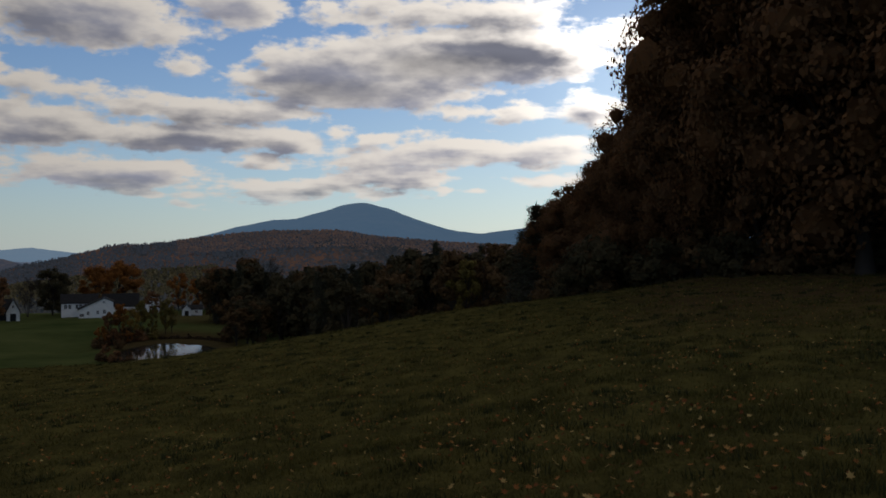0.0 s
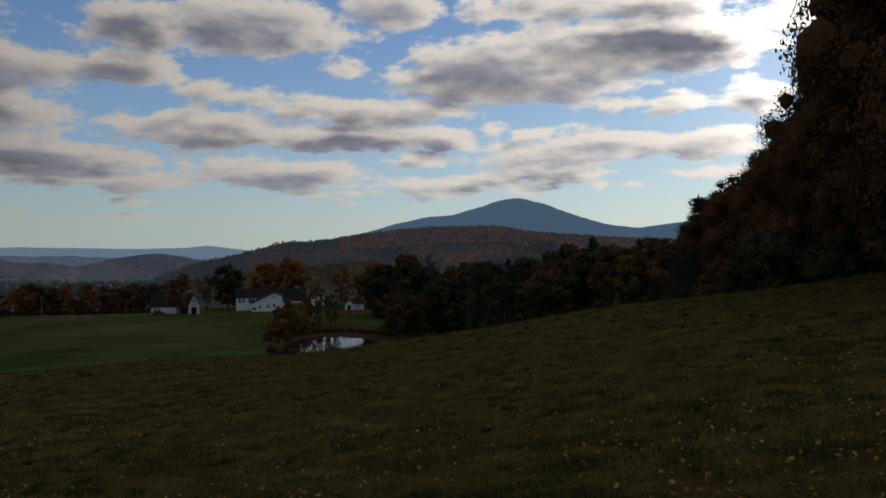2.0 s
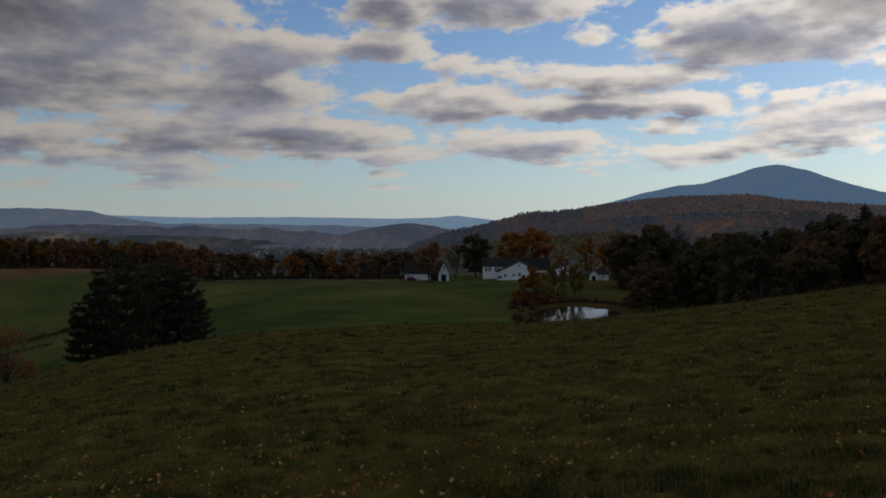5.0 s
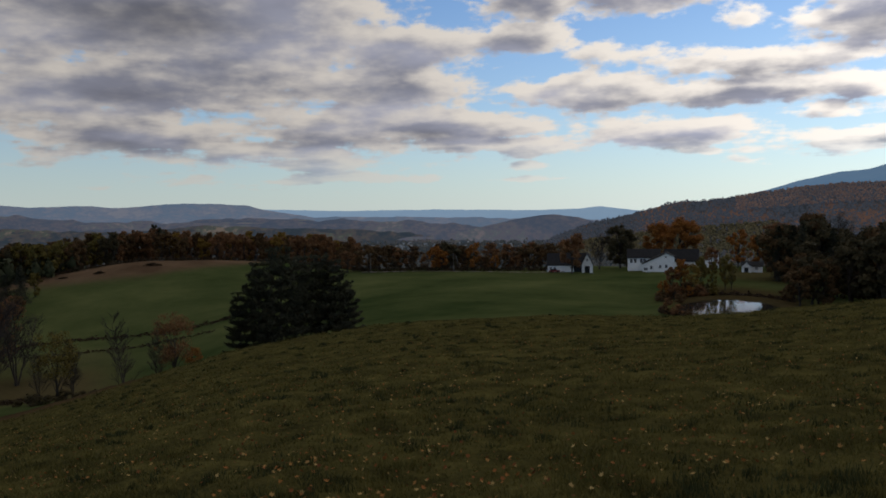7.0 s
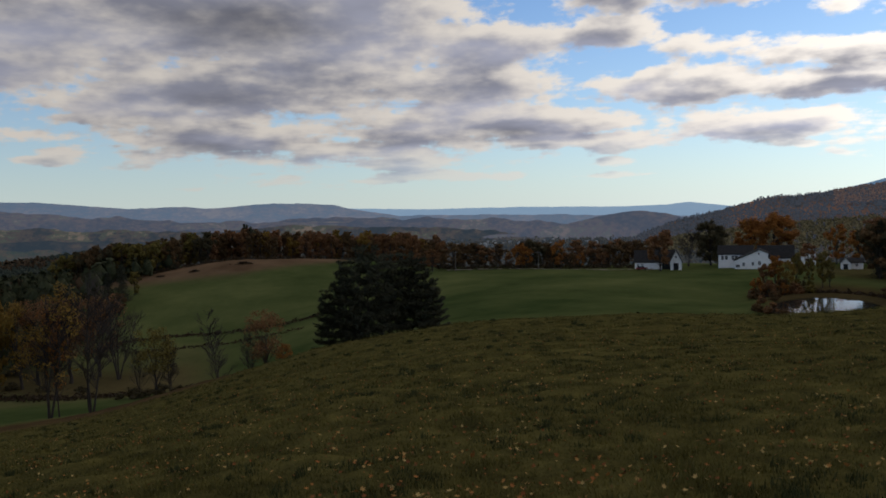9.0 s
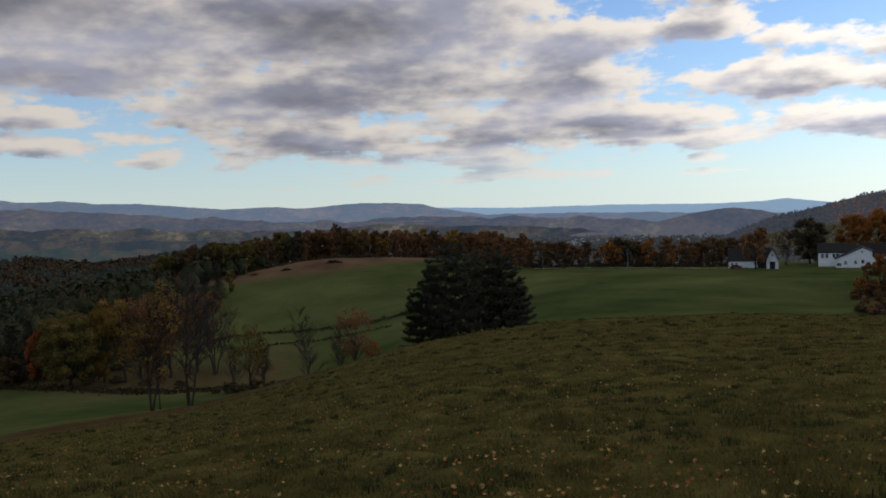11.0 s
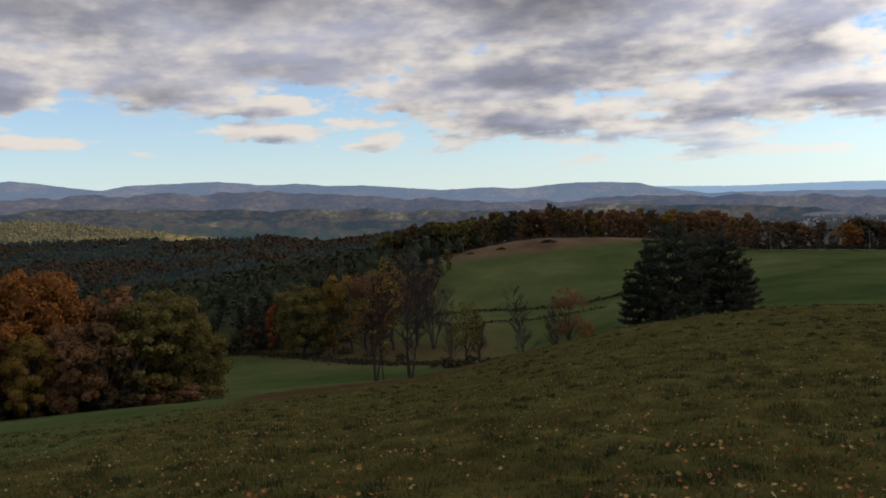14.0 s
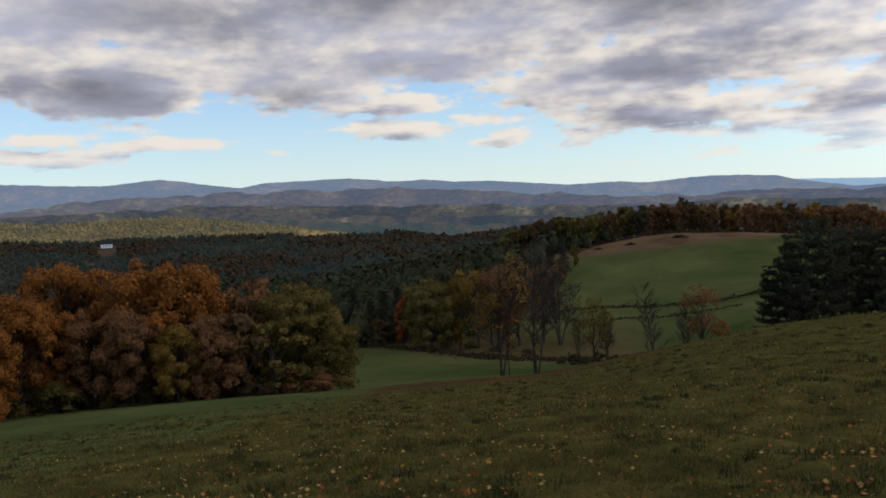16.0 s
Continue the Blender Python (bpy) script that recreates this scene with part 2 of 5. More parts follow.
BARK = material("bark", (0.030, 0.025, 0.022), (0.080, 0.066, 0.055), 2.0, bump=0.03, gloss=0.05)
LEAF_ORANGE = foliage("orange_leaves", (0.11, 0.042, 0.014), (0.40, 0.162, 0.037))
LEAF_GOLD = foliage("gold_leaves", (0.12, 0.072, 0.018), (0.30, 0.185, 0.042))
LEAF_RUST = foliage("rust_leaves", (0.105, 0.056, 0.029), (0.29, 0.142, 0.062))
LEAF_RED = foliage("red_leaves", (0.13, 0.036, 0.016), (0.34, 0.105, 0.030))
LEAF_GREEN = foliage("green_leaves", (0.068, 0.058, 0.018), (0.22, 0.165, 0.045))
LEAF_BROWN = foliage("brown_leaves", (0.060, 0.040, 0.021), (0.165, 0.096, 0.042))
LEAF_DARK = foliage("dark_leaves", (0.040, 0.036, 0.020), (0.105, 0.082, 0.042))
# rust leaves toned darker for the wood that stands against the light
LEAF_BACKLIT = foliage("backlit_rust_leaves", (0.085, 0.050, 0.028), (0.240, 0.116, 0.048), 0.25)
NEEDLE = foliage("needles", (0.030, 0.033, 0.023), (0.070, 0.068, 0.041), 0.05)
WHITE_PAINT = material("white_clapboard", (0.70, 0.70, 0.69), (0.82, 0.82, 0.80), 0.8, rough=0.6)
ROOF_DARK = material("dark_shingle", (0.018, 0.018, 0.02), (0.04, 0.039, 0.038), 1.5, bump=0.02, gloss=0.05)
GLASS_DARK = material("window_glass", (0.015, 0.017, 0.02), (0.03, 0.032, 0.036), 1.0, rough=0.08)

# ---- the ground ----
RINGS_NEAR = (12, 25, 45, 70, 100, 150)
NEAR = {-30: (-2.2, -2.3, -1.9, -1.2, -0.6, 0.0), -18: (-2.35, -2.7, -2.4, -2.0, -2.0, -2.6), -10: (-2.5, -3.1, -3.4, -3.7, -4.7, -9), 0: (-2.9, -4.0, -4.7, -5.2, -8.2, -17),
        10: (-3.3, -4.6, -6.0, -7.3, -11.5, -20.5), 20: (-3.6, -4.9, -6.8, -8.8, -13.6, -22), 30: (-3.7, -5.1, -7.1, -8.8, -13.6, -22),
        40: (-3.75, -5.2, -7.3, -9.2, -14.0, -22), 50: (-3.8, -5.5, -8.3, -10.7, -15.8, -28), 57: (-3.9, -6.0, -9.4, -13.0, -18.2, -33),
        65: (-3.9, -6.4, -10.6, -15.2, -21.2, -31.8), 78: (-4.0, -6.6, -10.9, -16.0, -22.0, -32.5), 100: (-4.0, -6.6, -11.0, -16.2, -21.5, -29)}
RINGS_MID = (220, 300, 400, 600, 900)
MID = {-30: (0, 0, 0, -3, -10), -18: (-5, -8, -10, -16, -26), -10: (-13, -17, -20, -30, -45), 0: (-22, -26, -28, -40, -55), 10: (-26, -26, -28, -45, -60),
       20: (-26.5, -24.5, -27, -48, -62), 30: (-25, -24.8, -27, -48, -62), 40: (-25.5, -25.5, -27, -48, -62), 50: (-33, -32, -20.9, -36, -60),
       57: (-42, -37, -19.4, -34, -60), 65: (-43, -40, -28.2, -40, -58), 78: (-42, -42, -46, -56, -66), 100: (-40, -46, -52, -60, -68)}
RINGS_FAR = (1400, 2200, 3200, 5000)
FAR = {-30: (-20, -30, -40, -60), 0: (-64, -80, -100, -150), 30: (-66, -82, -105, -150), 50: (-68, -82, -105, -150), 78: (-66, -80, -100, -140), 100: (-66, -80, -100, -140)}


def level(table, az, k):
    keys = sorted(table)
    return np.interp(az, keys, [table[q][k] for q in keys])


RADII = np.unique(np.concatenate([np.linspace(0, 8, 9), np.geomspace(8, 80, 130), np.geomspace(80, 500, 90), np.geomspace(500, 4950, 40)]))
AZIMS = np.concatenate([np.arange(-36, 108, 0.4), np.arange(108, 324, 4.0)])


def raw_height():
    rings = np.array((0,) + RINGS_NEAR + RINGS_MID + RINGS_FAR, float)
    h = np.zeros((len(AZIMS), len(RADII)))
    for i, a in enumerate(AZIMS):
        seen = a if a <= 104 else 104.0
        z = np.array([-EYE] + [level(t, seen, k) for t in (NEAR, MID, FAR) for k in range(len(next(iter(t.values()))))])
        if a > 104:
            far_side = np.array([-EYE] + [level(t, -30, k) for t in (NEAR, MID, FAR) for k in range(len(next(iter(t.values()))))])
            f = min(1.0, (a - 104) / 90.0)
            f = f * f * (3 - 2 * f)
            z = z * (1 - f) + (far_side * 0.4 - EYE * 0.6) * f
        h[i] = np.interp(np.log(RADII + 14), np.log(rings + 14), z)
    for _ in range(3):                       # soften the folds
        h[:, 1:-1] = (h[:, :-2] + 2 * h[:, 1:-1] + h[:, 2:]) / 4
    for _ in range(40):
        h[1:-1] = (h[:-2] + 2 * h[1:-1] + h[2:]) / 4
    return h


HEIGHT = raw_height()
_ai = np.arange(len(AZIMS))


def relief(x, y, d):
    """Swells and hummocks of the turf."""
    v = 0.10 * noise.noise((x * 0.13, y * 0.13, 0)) + 0.11 * noise.noise((x * 0.5, y * 0.5, 3)) + 0.12 * noise.noise((x * 1.1, y * 1.1, 5)) + 0.06 * noise.noise((x * 2.5, y * 2.5, 6))
    if d > 60:
        v += min(1.0, (d - 60) / 150) * 1.2 * noise.noise((x * 0.02, y * 0.02, 9))
    if d > 300:
        v += min(1.0, (d - 300) / 300) * 9.0 * noise.noise((x * 0.007, y * 0.007, 4)) * min(1.0, max(0.0, (math.degrees(math.atan2(-x, y)) - 60) / 8))
    return v * min(1.0, d / 4)


PONDS_AZ, POND_D, POND_RX, POND_RY = 18.0, 214.0, 11.2, 22.5
POND_Z = EYE - 25.4


def basin(x, y, z):
    """The pond's bed and its level banks."""
    c, s = math.cos(radians(PONDS_AZ)), math.sin(radians(PONDS_AZ))
    u, v = x * c + y * s, -x * s + y * c - POND_D
    r = math.hypot(u / POND_RX, v / POND_RY)
    if r > 2.2:
        return z
    bank = POND_Z + (-1.5 if r < 0.9 else -1.5 + 2.1 * soft(r, 0.9, 1.2))
    return bank + (z - bank) * soft(r, 1.25, 2.2)


def soft(x, a, b):
    t = min(1.0, max(0.0, (x - a) / (b - a)))
    return t * t * (3 - 2 * t)


def ground(az, d):
    """Height of the ground (the camera's own standing place is 0)."""
    i = np.interp(az, AZIMS, _ai)
    j = np.interp(d, RADII, np.arange(len(RADII)))
    i0, j0 = min(int(i), len(AZIMS) - 2), min(int(j), len(RADII) - 2)
    u, v = i - i0, j - j0
    z = (HEIGHT[i0, j0] * (1 - u) + HEIGHT[i0 + 1, j0] * u) * (1 - v) + (HEIGHT[i0, j0 + 1] * (1 - u) + HEIGHT[i0 + 1, j0 + 1] * u) * v
    w = way(az)
    return basin(w.x * d, w.y * d, z + EYE + relief(w.x * d, w.y * d, d))


def spot(az, d, sink=0.0):
    w = way(az) * d
    return Vector((w.x, w.y, ground(az, d) - sink))


def mesh_of(name, verts, faces, mats=(), smooth=False):
    me = bpy.data.meshes.new(name)
    me.from_pydata([tuple(v) for v in verts], [], [tuple(f) for f in faces])
    for m in mats:
        me.materials.append(m)
    if smooth:
        me.polygons.foreach_set("use_smooth", [True] * len(me.polygons))
    me.update()
    return me


def land_use(az, d, x, y):
    """Shares of mown green meadow and of brown stubble."""
    wob = noise.noise((x * 0.02, y * 0.02, 1))
    meadow = 0.0
    if az < 104 and d > 12:
        edge = np.interp(az, (-30, 15, 30, 50, 62, 70, 80, 90, 100), (400, 150, 120, 110, 130, 130, 55, 24, 18)) * (1 + 0.12 * wob)
        meadow = soft(d, edge, edge * 1.25) * (1 - soft(d, 440, 520))
    brown = 0.0
    if 44 < az < 70:
        edge = np.interp(az, (44, 50, 56, 62, 68), (440, 385, 365, 372, 385))
        brown = soft(d, edge - 5, edge + 10) * soft(az, 45, 48)
    if 56 < az < 74:
        brown = max(brown, 0.22 * soft(d, 205, 215) * (1 - soft(d, 262, 275)) * soft(az, 56, 60))
    rough, browned = 0.0, 0.0
    if 45 < az < 104:
        rough = soft(d, 60, 100) * (1 - meadow)
        if az < 78:                          # rank strip in the hollow
            start = np.interp(az, (57, 64, 70, 78), (206, 208, 227, 240))
            browned = 0.7 * soft(d, start, start + 6) * (1 - soft(d, start + 28, start + 44)) * soft(az, 57, 61)
    if 8 < az < 26 and d > 150:              # browner ground round the pond and the yard
        browned = max(0.85 * (1 - soft(math.hypot((az - 17.5) / 5.5, (d - 232) / 62), 0.6, 1.05 + 0.2 * wob)), 0.7 * (1 - soft(math.hypot((az - 15.5) / 4.5, (d - 330) / 45), 0.5, 1.0)))
    meadow *= 1 - browned
    rough = max(rough, browned, soft(d, 430, 500))
    if az < -6:                              # leaf litter under the wood
        rough = max(rough, 0.85 * soft(-az, 8, 17) * soft(d, 22 + 8 * wob, 48 + 12 * wob))
    return meadow, brown, rough


def build_ground():
    verts, use = [], []
    for i, a in enumerate(AZIMS):
        w = way(a)
        for j, r in enumerate(RADII):
            if j == 0:
                continue
            x, y = w.x * r, w.y * r
            verts.append((x, y, basin(x, y, HEIGHT[i, j] + EYE + relief(x, y, r))))
            use.append(land_use(a, r, x, y))
    n, m = len(AZIMS), len(RADII) - 1
    faces = [(i * m + j, ((i + 1) % n) * m + j, ((i + 1) % n) * m + j + 1, i * m + j + 1)[::-1] for i in range(n) for j in range(m - 1)]
    verts.append((0, 0, 0))
    use.append((0, 0, 0))
    faces += [(len(verts) - 1, ((i + 1) % n) * m, i * m)[::-1] for i in range(n)]
    me = mesh_of("ground", verts, faces, smooth=True)
    col = me.color_attributes.new("land_use", "FLOAT_COLOR", "POINT")
    col.data.foreach_set("color", [v for u in use for v in (*u, 1.0)])
    ob = new("ground", me)
    tagged(ob, "grassy hillside with fallen leaves above mown green meadows", "ground", kind="structure")
    m = material("turf", (0.021, 0.021, 0.008), (0.118, 0.102, 0.032), 0.9, fine=11.0, bump=0.12, gloss=0.0)
    t = m.node_tree
    bsdf = t.nodes["Principled BSDF"]
    base = bsdf.inputs["Base Color"].links[0].from_socket
    at = t.nodes.new("ShaderNodeAttribute")
    at.attribute_name = "land_use"
    sp = t.nodes.new("ShaderNodeSeparateColor")
    t.links.new(at.outputs["Color"], sp.inputs[0])
    co = t.nodes.new("ShaderNodeTexCoord").outputs["Object"]

    def tone(dark, light, scale):
        nz = t.nodes.new("ShaderNodeTexNoise")
        nz.inputs["Scale"].default_value, nz.inputs["Detail"].default_value = scale, 8
        nz.inputs["Roughness"].default_value = 0.65
        t.links.new(co, nz.inputs["Vector"])
        mr = t.nodes.new("ShaderNodeMapRange")
        t.links.new(nz.outputs["Fac"], mr.inputs[0])
        mr.inputs[1].default_value, mr.inputs[2].default_value = 0.35, 0.68
        mx = t.nodes.new("ShaderNodeMix")
        mx.data_type = "RGBA"
        mx.inputs[6].default_value, mx.inputs[7].default_value = (*dark, 1), (*light, 1)
        t.links.new(mr.outputs[0], mx.inputs[0])
        return mx.outputs[2]

    for channel, colour in ((2, tone((0.045, 0.030, 0.016), (0.085, 0.055, 0.028), 0.15)), (0, tone((0.037, 0.055, 0.018), (0.100, 0.113, 0.041), 0.022)), (1, tone((0.085, 0.055, 0.032), (0.15, 0.10, 0.06), 0.06))):
        mx = t.nodes.new("ShaderNodeMix")
        mx.data_type = "RGBA"
        t.links.new(sp.outputs[channel], mx.inputs[0])
        t.links.new(base, mx.inputs[6])
        t.links.new(colour, mx.inputs[7])
        base = mx.outputs[2]
    t.links.new(base, bsdf.inputs["Base Color"])
    me.materials.append(m)
    return ob


build_ground()

# ---- distant hills ----


def hill(name, label, skyline, d_crest, d_foot, mat, rough=0.0, kind="structure", foot_drop=0.6, back=1.25, az_step=0.15, rows=14, seed=0, woods=0.0, fold=0.0, wave=0.0):
    """A ridge: its skyline runs through (azimuth, elevation) pairs at the distance d_crest, its slope comes down to d_foot."""
    sky = sorted(skyline)
    az0, az1 = sky[0][0], sky[-1][0]
    azs = np.arange(az0, az1 + az_step, az_step)
    els = np.interp(azs, [q[0] for q in sky], [q[1] for q in sky])
    for _ in range(6):
        els[1:-1] = (els[:-2] + 2 * els[1:-1] + els[2:]) / 4
    els = els + [0.035 * noise.noise((a * 0.9, seed, 0)) + 0.02 * noise.noise((a * 3.1, seed, 5)) + wave * noise.noise((a * 0.45, seed * 3, 8)) + wave * 0.5 * noise.noise((a * 1.3, seed * 5, 2)) for a in azs]
    verts, faces, lie = [], [], []
    for a, e in zip(azs, els):
        top = EYE + d_crest * math.tan(radians(e)) - woods
        for k in range(rows + 3):
            if k <= rows:
                u = k / rows
                d = d_foot + (d_crest - d_foot) * u
                low = ground(a, d_foot) - 6
                z = low + (top - low) * (u ** 1.25)
                w = way(a)
                z += rough * math.sin(u * math.pi) * (noise.noise((w.x * d * 0.004, w.y * d * 0.004, seed)) * 1.6 + 0.5 * noise.noise((w.x * d * 0.015, w.y * d * 0.015, seed)))
                z += fold * noise.noise((w.x * d * 0.010, w.y * d * 0.010, 7)) * min(1.0, (1 - u) * 5)
                z += rough * 0.06 * noise.noise((w.x * d * 0.03, w.y * d * 0.03, seed + 4))
            else:
                d = d_crest * (1 + (back - 1) * (k - rows) / 2)
                z = top - (abs(top - low) * 0.5 + 8) * (k - rows)
            w = way(a) * d
            verts.append((w.x, w.y, z))
            lie.extend((radians(a) * d_crest, z * 2.4 + seed * 1000, d * 0.06))
    m = rows + 3
    for i in range(len(azs) - 1):
        for k in range(m - 1):
            faces.append((i * m + k, i * m + k + 1, (i + 1) * m + k + 1, (i + 1) * m + k))
    me = mesh_of(name, verts, faces, (mat,), True)
    me.attributes.new("lie", "FLOAT_VECTOR", "POINT").data.foreach_set("vector", lie)
    return tagged(new(name, me), label, "hill", kind=kind)


def slope_height(ob_args, az, u, fold=0.0):
    sky, d_crest, d_foot = ob_args
    q = sorted(sky)
    e = np.interp(az, [p[0] for p in q], [p[1] for p in q])
    low = ground(az, d_foot) - 6
    w = way(az) * (d_foot + (d_crest - d_foot) * u)
    return low + (EYE + d_crest * math.tan(radians(e)) - low) * (u ** 1.25) + fold * noise.noise((w.x * 0.010, w.y * 0.010, 7)) * min(1.0, (1 - u) * 5)


# blue base tones and glow stand in for the haze before these hills
HAZE_FAR = material("hazed_far_hills", (0.06, 0.09, 0.12), (0.10, 0.12, 0.13), 0.004, fine=0.03, gloss=0.0, glow_colour=(0.16, 0.24, 0.34))
HAZE_MOUNTAIN = material("hazed_mountain_forest", (0.03, 0.05, 0.07), (0.07, 0.08, 0.09), 0.003, fine=0.02, gloss=0.0, bump=8.0, glow_colour=(0.075, 0.135, 0.215))
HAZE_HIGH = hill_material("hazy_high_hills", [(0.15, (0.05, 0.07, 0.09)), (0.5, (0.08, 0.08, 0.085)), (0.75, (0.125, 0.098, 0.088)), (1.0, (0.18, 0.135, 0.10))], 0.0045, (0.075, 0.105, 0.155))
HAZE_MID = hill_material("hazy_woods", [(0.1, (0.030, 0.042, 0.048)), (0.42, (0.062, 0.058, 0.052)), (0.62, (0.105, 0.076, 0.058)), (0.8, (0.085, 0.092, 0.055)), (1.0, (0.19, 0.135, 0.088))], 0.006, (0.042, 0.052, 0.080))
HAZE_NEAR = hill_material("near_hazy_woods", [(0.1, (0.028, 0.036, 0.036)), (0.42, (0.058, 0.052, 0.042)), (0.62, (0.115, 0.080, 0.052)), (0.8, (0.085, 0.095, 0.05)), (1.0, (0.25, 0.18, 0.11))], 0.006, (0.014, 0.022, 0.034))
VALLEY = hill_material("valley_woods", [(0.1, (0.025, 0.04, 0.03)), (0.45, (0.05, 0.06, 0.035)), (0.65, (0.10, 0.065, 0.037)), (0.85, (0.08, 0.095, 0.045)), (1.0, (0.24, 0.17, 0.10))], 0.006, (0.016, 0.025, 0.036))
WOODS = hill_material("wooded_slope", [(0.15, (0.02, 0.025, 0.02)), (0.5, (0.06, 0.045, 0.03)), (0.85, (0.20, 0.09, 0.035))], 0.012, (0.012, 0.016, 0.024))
# dark woods whose tones also carry the shade over the ridge
WOODS_SHADED = hill_material("shaded_wooded_slope", [(0.15, (0.012, 0.018, 0.011)), (0.55, (0.03, 0.035, 0.018)), (0.9, (0.085, 0.05, 0.022))], 0.02, (0.003, 0.006, 0.009))
# yellowing woods, raised in brightness to stand for sunlight on the ridge
WOODS_LIT_GOLD = hill_material("sunlit_gold_slope", [(0.2, (0.08, 0.085, 0.03)), (0.6, (0.25, 0.19, 0.06)), (0.9, (0.42, 0.30, 0.11))], 0.02, (0.008, 0.011, 0.013))

MOUNTAIN = [(24, -1.0), (19, 0.1), (15.5, 0.96), (13.7, 1.46), (11.5, 1.92), (10.0, 2.0), (7.8, 2.6), (6.7, 3.0), (5.5, 3.17), (3.6, 2.72), (1.7, 1.96), (-0.6, 1.27), (-2.5, 1.04), (-5.2, 1.38), (-7, 1.6), (-14, 1.2), (-32, 0.6)]
FOOTHILL = [(31, -2.6), (29, -1.7), (27.1, -0.99), (25.9, -0.73), (24, -0.32), (21.4, 0.39), (19, 0.47), (17.3, 0.7), (14.4, 1.08), (11.5, 1.32), (7, 1.37), (4.75, 1.0), (1.7, 0.73), (-0.6, 0.55), (-8, 0.2), (-30, 0.0)]
FAR_RIDGE = [(20, -0.3), (23.5, -0.26), (25.4, 0.0), (26.2, 0.09), (27.5, -0.05), (30.3, -0.1), (36.8, 0.06), (43.6, 0.08), (49.1, 0.28), (58, 0.4), (75, 0.5), (110, 0.5)]
MESA = [(43, -0.8), (46, -0.2), (48.4, 0.2), (49.2, 0.38), (49.8, 0.58), (52.4, 0.72), (54, 0.74), (56, 0.62), (57.7, 0.5), (59.5, 0.68), (62.9, 0.62), (67.8, 1.13), (70.5, 1.2), (72.4, 1.43), (74.3, 1.38), (77.7, 1.75), (80.7, 1.7), (83.2, 1.67), (84.8, 1.38), (87.3, 1.78), (89.7, 2.17), (93.1, 1.87), (95.7, 1.97), (99, 2.18), (108, 1.8)]
MID_RIDGE = [(30, -1.6), (36, -0.9), (44, -0.5), (50, -0.6), (55, -0.45), (59.2, -0.35), (66.7, 0.32), (74.3, 0.95), (79.6, 1.04), (85.5, 1.08), (90.8, 1.06), (95.8, 0.86), (98.9, 0.45), (108, 0.3)]
KNOB = [(37, -2.0), (34.8, -1.34), (31.6, -0.65), (29.4, -0.37), (27.5, -0.62), (26, -1.09), (23, -1.9)]
LIT_RIDGE = [(108, 0.1), (98.9, -0.02), (95.8, -0.29), (92.6, -0.11), (89.8, -0.07), (87.4, -0.31), (84.6, -0.72), (81.3, -1.2), (76, -1.9)]
DARK_RIDGE = [(108, -1.0), (99, -1.1), (94.3, -1.4), (90.9, -1.35), (85.7, -1.5), (82.8, -1.6), (79.8, -1.8), (74.5, -1.8), (70.7, -2.37), (66.8, -1.98), (63, -1.57), (60, -1.7), (56, -2.6), (52, -4.5), (48, -7.0)]

# lower swells before the hazy hills
SWELL_A = [(40, -1.4), (46, -0.75), (51, -0.15), (54, 0.05), (58, -0.2), (63, -0.4), (68, 0.15), (73, 0.45), (78, 0.75), (84, 0.95), (90, 0.7), (96, 0.9), (108, 0.9)]
SWELL_B = [(34, -2.0), (42, -1.2), (47, -1.0), (53, -0.75), (58, -1.05), (64, -0.75), (70, -0.4), (76, -0.2), (82, 0.1), (88, 0.35), (94, 0.2), (108, 0.1)]
SWELL_C = [(20, -1.0), (28, -0.75), (34, -0.55), (39, -0.4), (44, -0.3), (50, -0.6), (56, -1.2)]
SWELL_D = [(56, -2.8), (61, -2.5), (66, -2.1), (71, -1.6), (77, -1.25), (82, -0.85), (88, -0.7), (96, -0.5), (108, -0.6)]
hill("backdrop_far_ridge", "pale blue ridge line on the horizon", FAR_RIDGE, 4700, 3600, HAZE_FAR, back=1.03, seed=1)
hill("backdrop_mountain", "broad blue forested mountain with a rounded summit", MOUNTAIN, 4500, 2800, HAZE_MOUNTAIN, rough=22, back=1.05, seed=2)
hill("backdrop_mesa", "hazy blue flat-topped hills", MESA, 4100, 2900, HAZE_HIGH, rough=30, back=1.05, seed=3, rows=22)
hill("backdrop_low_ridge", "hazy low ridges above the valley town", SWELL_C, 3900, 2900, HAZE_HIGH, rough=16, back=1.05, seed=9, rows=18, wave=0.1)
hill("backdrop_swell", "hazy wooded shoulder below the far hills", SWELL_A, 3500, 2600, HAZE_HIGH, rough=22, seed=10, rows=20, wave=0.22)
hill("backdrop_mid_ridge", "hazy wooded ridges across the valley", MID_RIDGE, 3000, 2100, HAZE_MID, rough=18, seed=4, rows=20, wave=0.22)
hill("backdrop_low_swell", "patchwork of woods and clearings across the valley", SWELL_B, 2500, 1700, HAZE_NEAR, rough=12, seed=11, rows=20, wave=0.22)
